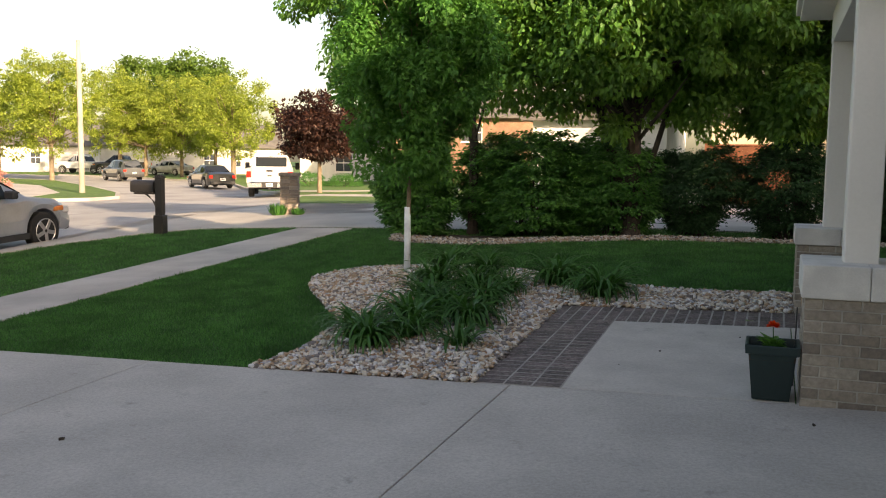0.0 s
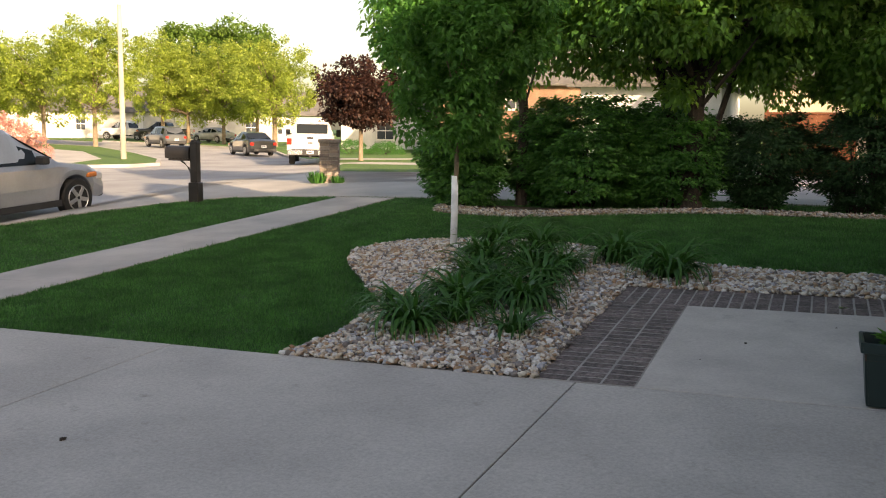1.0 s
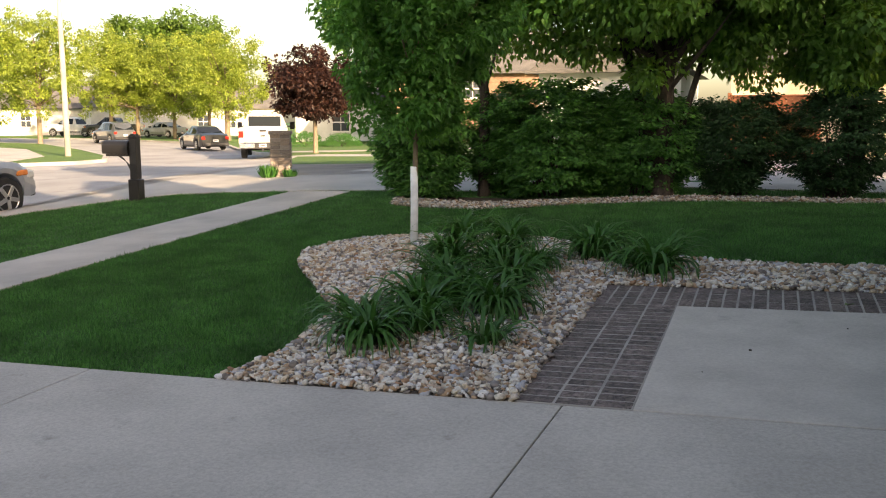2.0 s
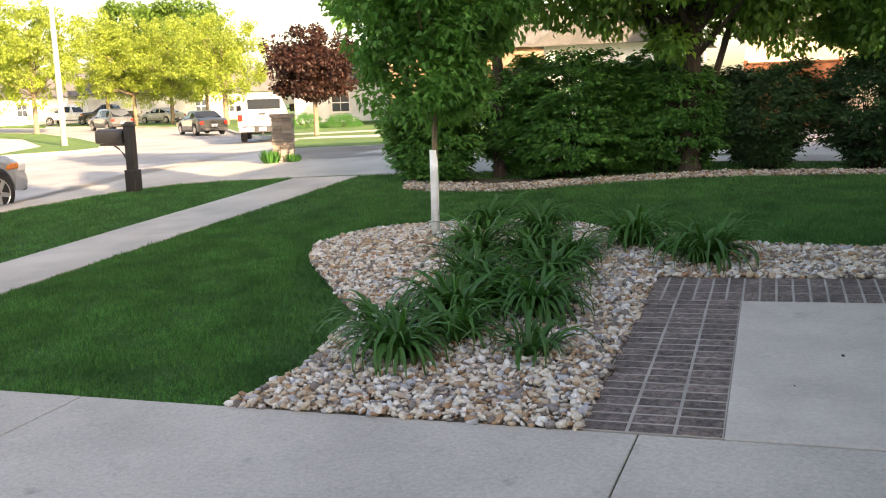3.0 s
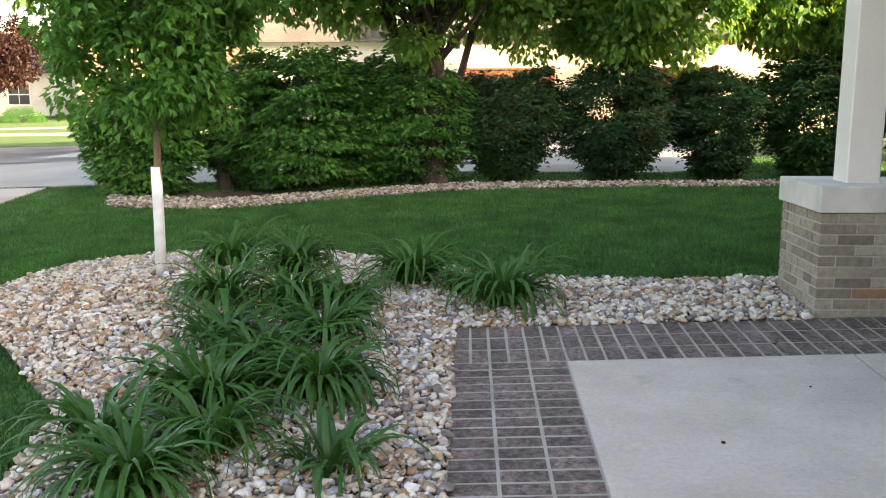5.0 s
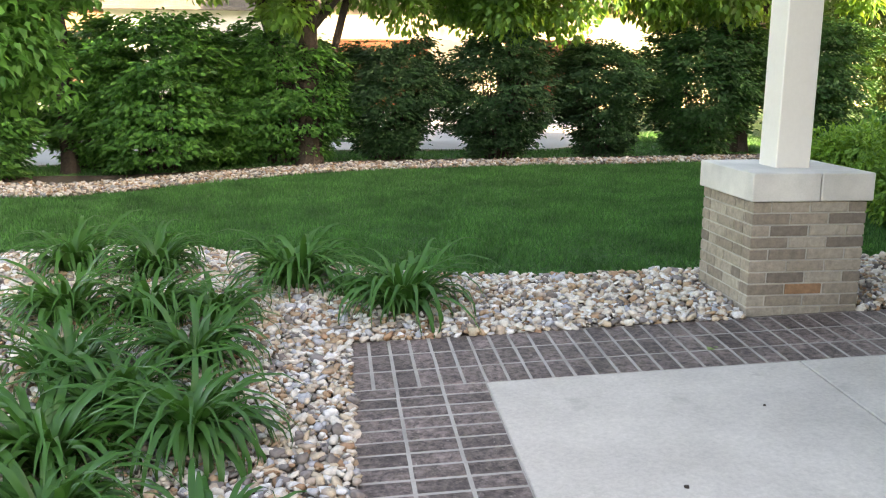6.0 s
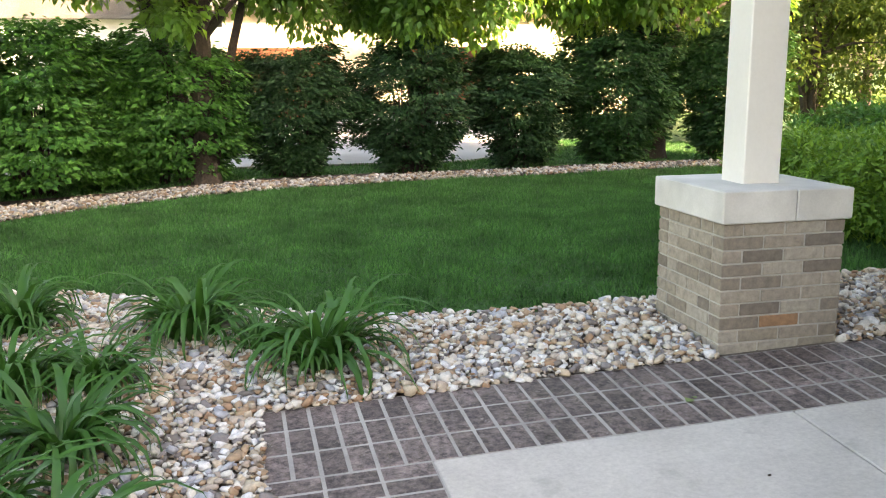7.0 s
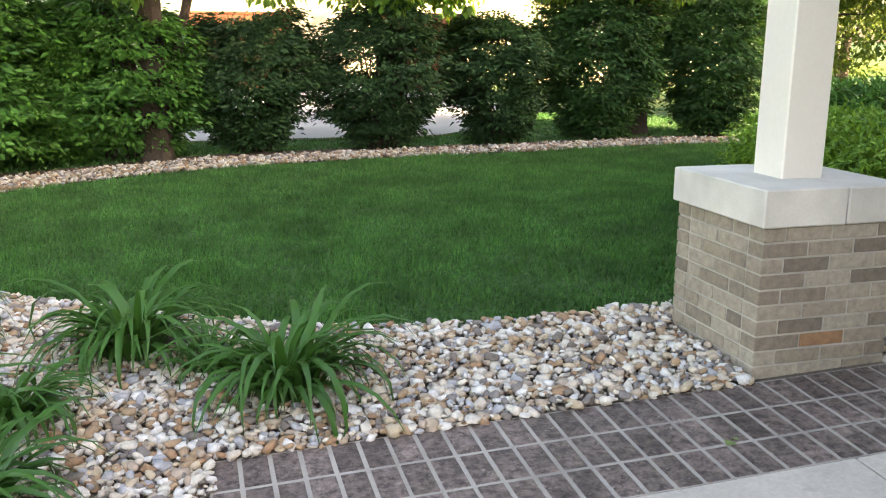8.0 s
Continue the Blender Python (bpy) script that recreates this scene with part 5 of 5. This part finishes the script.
def build_pickup(m, label):
    white = paint("white_paint_truck", (0.50, 0.50, 0.50))
    chrome = surface("chrome_bumper", (0.62, 0.62, 0.62), (0.72, 0.72, 0.72), 40, 2, 0.25, 0.9, 0.02)
    root = thing("pickup_truck", m, label, "pickup truck", "parked vehicles")

    def arch(ax):
        return [(ax + 0.50 * math.cos(q), 0.42 + 0.50 * math.sin(q)) for q in np.linspace(math.pi - 0.35, 0.35, 9)]

    side = [(0.02, 0.66)] + arch(1.15) + [(2.06, 0.58), (2.06, 1.33), (0.02, 1.31)]
    for sg in (-1, 1):
        part("bed_side", prism(side, sg * 0.93, sg * 1.0), white, root)
        part("bed_post", a_box(0.0, 0.10, min(sg * 0.785, sg * 0.929), max(sg * 0.785, sg * 0.929), 0.68, 1.31, 0.012), white, root)
        part("tail_lamp", a_box(-0.022, 0.10, min(sg * 0.80, sg * 1.004), max(sg * 0.80, sg * 1.004), 0.90, 1.17, 0.015), M_REDLAMP, root, "tall red tail lamp")
        part("mirror_arm", a_box(3.78, 3.84, min(sg * 0.95, sg * 1.08), max(sg * 0.95, sg * 1.08), 1.33, 1.38, 0.006), M_TRIM, root)
        part("tow_mirror", a_box(3.74, 3.86, min(sg * 1.08, sg * 1.30), max(sg * 1.08, sg * 1.30), 1.22, 1.56, 0.03), M_TRIM, root, "tall black towing mirror")
        part("fender", prism([(4.02, 0.58)] + arch(4.62) + [(5.5, 0.62), (5.55, 1.05), (4.02, 1.24)], sg * 0.90, sg * 0.985), white, root)
        part("headlamp", a_box(5.5, 5.585, min(sg * 0.62, sg * 0.93), max(sg * 0.62, sg * 0.93), 0.86, 1.06, 0.02), M_CLEARLAMP, root, "clear headlamp")
        pane = prism([(2.32, 1.30), (3.02, 1.30), (3.0, 1.74), (2.44, 1.74)], 0, 0.02)
        pane2 = prism([(3.10, 1.30), (3.86, 1.30), (3.40, 1.74), (3.08, 1.74)], 0, 0.02)
        for q in (pane, pane2):
            q.transform(pose(0, sg * 0.955, 1.27, sg * 18.5, 0, 0) @ pose(0, 0, -1.27))
            part("side_window", q, M_GLASS, root, "dark tinted glass")
        for ax in (1.15, 4.62):
            wheel = part("wheel", lathe(((0.27, 0.12), (0.39, 0.12), (0.42, 0.09), (0.42, -0.09), (0.39, -0.12), (0.27, -0.12))), M_TYRE, root, at=pose(ax, sg * 0.85, 0.42))
            part("rim", lathe(((0.06, sg * 0.10), (0.22, sg * 0.128), (0.268, sg * 0.132), (0.27, sg * 0.121))), M_RIM, wheel, "silver alloy rim")
    part("bed_floor", a_box(0.06, 2.05, -0.925, 0.925, 0.70, 0.78), M_TRIM, root)
    gate = part("tailgate", a_box(-0.02, 0.045, -0.78, 0.78, 0.70, 1.31, 0.012), white, root)
    part("gate_panel", a_box(-0.034, -0.0205, -0.66, 0.66, 0.80, 1.10, 0.006), white, gate)
    part("handle", a_box(-0.038, -0.0206, -0.14, 0.14, 1.15, 1.24, 0.006), M_TRIM, gate, "black handle recess")
    part("badge", a_box(-0.044, -0.0345, -0.10, 0.10, 0.95, 1.01, 0.01), M_TRIM, gate)
    part("cab_body", a_box(2.09, 4.06, -0.975, 0.975, 0.56, 1.27, 0.03), white, root)
    part("cab_top", hexa((2.10, 4.05, 0.945), (2.24, 3.38, 0.75), 1.272, 1.90, 0.035), white, root)
    glass = a_box(-0.012, 0.012, -0.70, 0.70, -0.225, 0.215, 0.006)
    glass.transform(pose(2.157, 0, 1.59, 0, 12.6, 0))
    part("rear_window", glass, M_GLASS, root, "dark tinted glass")
    lamp = a_box(2.225, 2.26, -0.10, 0.10, 1.83, 1.862, 0.004)
    part("brake_lamp", lamp, M_REDLAMP, root, "small red lamp")
    glass = a_box(-0.012, 0.012, -0.74, 0.74, -0.36, 0.36, 0.006)
    glass.transform(pose(3.74, 0, 1.585, 0, -46.8, 0))
    part("windscreen", glass, M_GLASS, root, "dark tinted glass")
    part("bonnet", hexa((4.065, 5.50, 0.90), (4.065, 5.46, 0.84), 0.62, 1.22, 0.03), white, root)
    part("grille", a_box(5.505, 5.56, -0.60, 0.60, 0.72, 1.10, 0.015), M_TRIM, root)
    part("front_bumper", a_box(5.50, 5.66, -0.96, 0.96, 0.44, 0.68, 0.03), chrome, root, "chrome bumper")
    bumper = part("rear_bumper", a_box(-0.20, -0.035, -0.97, 0.97, 0.46, 0.675, 0.025), chrome, root, "chrome step bumper")
    part("step_pad", a_box(-0.21, -0.03, -0.34, 0.34, 0.44, 0.70, 0.015), M_TRIM, bumper, "black step pad")
    plate = part("number_plate", a_box(-0.222, -0.212, -0.15, 0.15, 0.51, 0.65, 0.004), M_PLATE, root, "pale number plate")
    part("plate_bar", a_box(-0.226, -0.2225, -0.10, 0.10, 0.555, 0.605), M_TRIM, plate)
    part("tow_hitch", a_box(-0.26, -0.05, -0.05, 0.05, 0.34, 0.435, 0.01), M_TRIM, root)
    part("axle", a_box(1.08, 1.22, -0.75, 0.75, 0.34, 0.50, 0.04), M_TRIM, root)
    part("chassis", a_box(0.1, 5.3, -0.45, 0.45, 0.45, 0.56, 0.02), M_TRIM, root)


build_pickup(car_at(-19.0, 25.85, 119, -0.31), "white pickup truck parked at the kerb with its tailgate closed")

# ---- houses ----
M_WHITESIDE = surface("white_siding", (0.66, 0.64, 0.60), (0.76, 0.74, 0.70), 20, 0.6, 0.7, 0, 0.1)
M_CREAM = surface("cream_siding", (0.58, 0.47, 0.33), (0.68, 0.56, 0.40), 20, 0.6, 0.7, 0, 0.1)
M_REDBRICK = surface("brown_brick_wall", (0.24, 0.14, 0.09), (0.36, 0.22, 0.15), 12, 1, 0.9, 0, 0.4, 0.01)
M_FENCE = surface("red_cedar_boards", (0.16, 0.055, 0.025), (0.27, 0.10, 0.045), 25, 2, 0.8, 0, 0.3)
M_DOOR = surface("garage_door_paint", (0.62, 0.60, 0.56), (0.72, 0.70, 0.66), 25, 1, 0.6, 0, 0.05)


def build_house(m, w, d, eave, ridge, wall, label, windows=(), garages=(), along='x'):
    """A gabled house whose front faces -y: windows are (x, z, width, height), garage doors (x, width)."""
    root = thing("house", m, label, "house", "houses round about")
    gable_block(root, -w / 2, w / 2, 0, d, -1.2, eave, ridge, along, wall, 0.45)
    for k in range(int((eave + 0.2) / 0.28)):
        part("siding_board", a_box(-w / 2 - 0.005, w / 2 + 0.005, -0.02, -0.002, -0.2 + k * 0.28, 0.06 + k * 0.28), wall, root)
    part("gutter", a_box(-w / 2 - 0.45, w / 2 + 0.45, -0.56, -0.455, eave - 0.06, eave + 0.08, 0.02), M_ROOF, root)
    for x, z, ww, hh in windows:
        win = part("window", a_box(x - ww / 2, x + ww / 2, -0.06, -0.022, z, z + hh), M_WHITE, root)
        for sx in (-1, 1):
            for sz in (0, 1):
                x0 = x + (0.02 if sx > 0 else -ww / 2 + 0.06)
                part("pane", a_box(x0, x0 + ww / 2 - 0.08, -0.066, -0.061, z + 0.06 + sz * hh / 2, z + hh / 2 - 0.02 + sz * hh / 2), M_PANE, win)
        part("sill", a_box(x - ww / 2 - 0.05, x + ww / 2 + 0.05, -0.1, -0.0605, z - 0.06, z - 0.002), M_WHITE, win)
    for x, ww in garages:
        door = part("garage_door", a_box(x - ww / 2 - 0.1, x + ww / 2 + 0.1, -0.05, -0.021, -0.1, 2.25), M_WHITE, root)
        for k in range(4):
            for c in range(int(ww // 1.2)):
                x0 = x - ww / 2 + c * ww / (ww // 1.2)
                part("panel", a_box(x0 + 0.03, x0 + ww / (ww // 1.2) - 0.03, -0.07, -0.0505, -0.02 + k * 0.53, 0.48 + k * 0.53, 0.01), M_DOOR, door)
    return root


TRIO = ((-3.5, 0.9, 1.1, 1.4), (3.5, 0.9, 1.6, 1.4))
build_house(pose(-58.8, 75.8, -0.35, 0, 0, 45), 20, 9, 3.0, 5.8, M_WHITESIDE, "white sided house in the sun across the street", ((4.5, 0.8, 1.2, 1.4), (1.5, 0.8, 1.2, 1.4)), ((-4.2, 4.8),))
build_house(pose(-75, 74, -0.35, 0, 0, 50), 18, 9, 3.0, 5.8, M_WHITESIDE, "white sided house in the sun across the street", TRIO, ((0, 4.8),))
build_house(pose(-86, 60, -0.35, 0, 0, 60), 20, 9, 3.0, 5.8, M_WHITESIDE, "white sided house in the sun across the street", TRIO, ((0, 4.8),))
build_house(pose(-26.5, 57.0, -0.35, 0, 0, 20), 15, 9, 3.0, 5.8, M_WHITESIDE, "white sided house behind the purple maple", ((-4, 0.8, 1.4, 1.4), (0.5, 0.8, 1.4, 1.4)), ((4.0, 4.6),))
build_house(pose(-17.0, 48, -0.3, 0, 0, 12), 11, 9, 4.6, 7.6, M_REDBRICK, "brown brick house with a grey roof", ((-2.2, 0.8, 1.4, 1.5), (1.5, 0.8, 1.4, 1.5), (0, 3.0, 1.4, 1.2)))
build_house(pose(-4.8, 27.5, 0.25, 0, 0, 0), 5.4, 8, 2.9, 4.8, M_WHITESIDE, "white gabled garage wing with a grey roof", ((1.2, 1.0, 1.0, 1.2),), (), 'y')
build_house(pose(8.4, 22.5, 0.05, 0, 0, 0), 17, 9, 3.05, 6.8, M_CREAM, "cream sided house lit by the sun beyond the driveway", ((4.0, 0.9, 1.6, 1.3), (7.0, 0.9, 1.2, 1.3)))


def build_fence(x0, x1, y, z0, top):
    root = thing("fence_panel", pose(x0, y, z0), "reddish cedar board fence panel beyond the driveway", "fence", "cedar fence panels")
    w = x1 - x0
    n = max(int(w / 0.145), 1)
    board = bm_mesh("board", a_box(0.0004, w / n - 0.0004, -0.012, 0.012, 0.03, top - z0 - 0.05, 0.003), M_FENCE)
    for k in range(n):
        part("board", board, None, root, at=pose(k * w / n, 0, 0))
    part("top_rail", a_box(-0.04, w + 0.04, -0.05, 0.05, top - z0 - 0.05, top - z0, 0.004), M_FENCE, root)
    for px in (-0.05, w + 0.05):
        part("post", a_box(px - 0.05, px + 0.05, -0.05, 0.05, -0.1, top - z0 + 0.06, 0.006), M_FENCE, root)


build_fence(0.11, 2.25, 18.2, 0.25, 1.98)
build_fence(4.4, 6.4, 18.2, 0.1, 2.0)
build_mound_bush("flowering_bush", -28.6, 18.0, 2.2, 2.2, M_BLOSSOM, 74, "pink flowering bush on the corner lawn", 0.12, 9000)
build_mound_bush("foundation_shrub", -27.0, 43.9, 1.5, 1.0, M_SHRUB, 75, "low green shrub in front of the far house", 0.08, 5000, "foundation shrubs")
build_mound_bush("foundation_shrub", -24.8, 44.9, 1.3, 0.9, M_SHRUB, 76, "low green shrub in front of the far house", 0.08, 5000, "foundation shrubs")

# ---- pavers of the patio border ----


def build_pavers():
    root = bpy.data.objects["patio"]
    across = bm_mesh("paver", a_box(-0.0964, 0.0964, -0.0456, 0.0456, -0.05, 0.0, 0.004), M_PAVER)
    rr = random.Random(2)
    pitch = 0.6105 / 3
    rows = 21
    step = (2.752 - 0.612) / rows
    for c in range(3):
        for r in range(rows):
            part("paver", across, None, root, at=pose(pitch * (c + 0.5), -0.612 - step * (r + 0.5), slope(pitch * (c + 0.5), -0.612 - step * (r + 0.5)) + rr.uniform(0, 0.002), 2.86 + rr.uniform(-.15, .15), -1.92 + rr.uniform(-.15, .15)))
    for c in range(58):
        for r in range(3):
            x = 0.0515 + c * 0.1024
            part("paver", across, None, root, at=pose(x, -0.002 - pitch * (r + 0.5), slope(x, -0.002 - pitch * (r + 0.5)) + rr.uniform(0, 0.002), -1.92 + rr.uniform(-.15, .15), -2.86 + rr.uniform(-.15, .15), 90))


build_pavers()

# ---- fallen leaf, twigs and grit on the paving ----


def lay(name, x, y, rot, data, label, category):
    ob = new(name, data)
    ob.matrix_basis = pose(x, y, slope(x, y) + 0.004, 2.86, -1.92, rot)
    return tagged(ob, label, category)


rng_leaf = np.random.default_rng(77)
for fx, fy, s, rot in ((1.73, -0.42, 0.055, 20), (1.79, -0.40, 0.03, 120)):
    one = leaf_mesh("fallen_leaf", np.array([[0.0, 0, 0]]), np.array([[1.0, 0, 0.05]]), np.array([[0.0, 0, 1.0]]), np.array([s]), np.array([s * 0.8]), M_PALELEAF, True)
    lay("fallen_leaf", fx, fy, rot, one, "small pale green leaf lying on the pavers", "leaf")
for k, (fx, fy, s) in enumerate(((1.14, -1.63, 0.011), (-2.05, -4.49, 0.022), (1.71, -1.05, 0.007), (2.19, -3.16, 0.016), (0.9, -2.1, 0.006))):
    v, f = stone_shape(random.Random(k), s, 6, 2)
    lay("crumb", fx, fy, 40 * k, mesh("crumb", v, f, M_BARK, True), "small dark crumb of soil on the concrete", "debris")
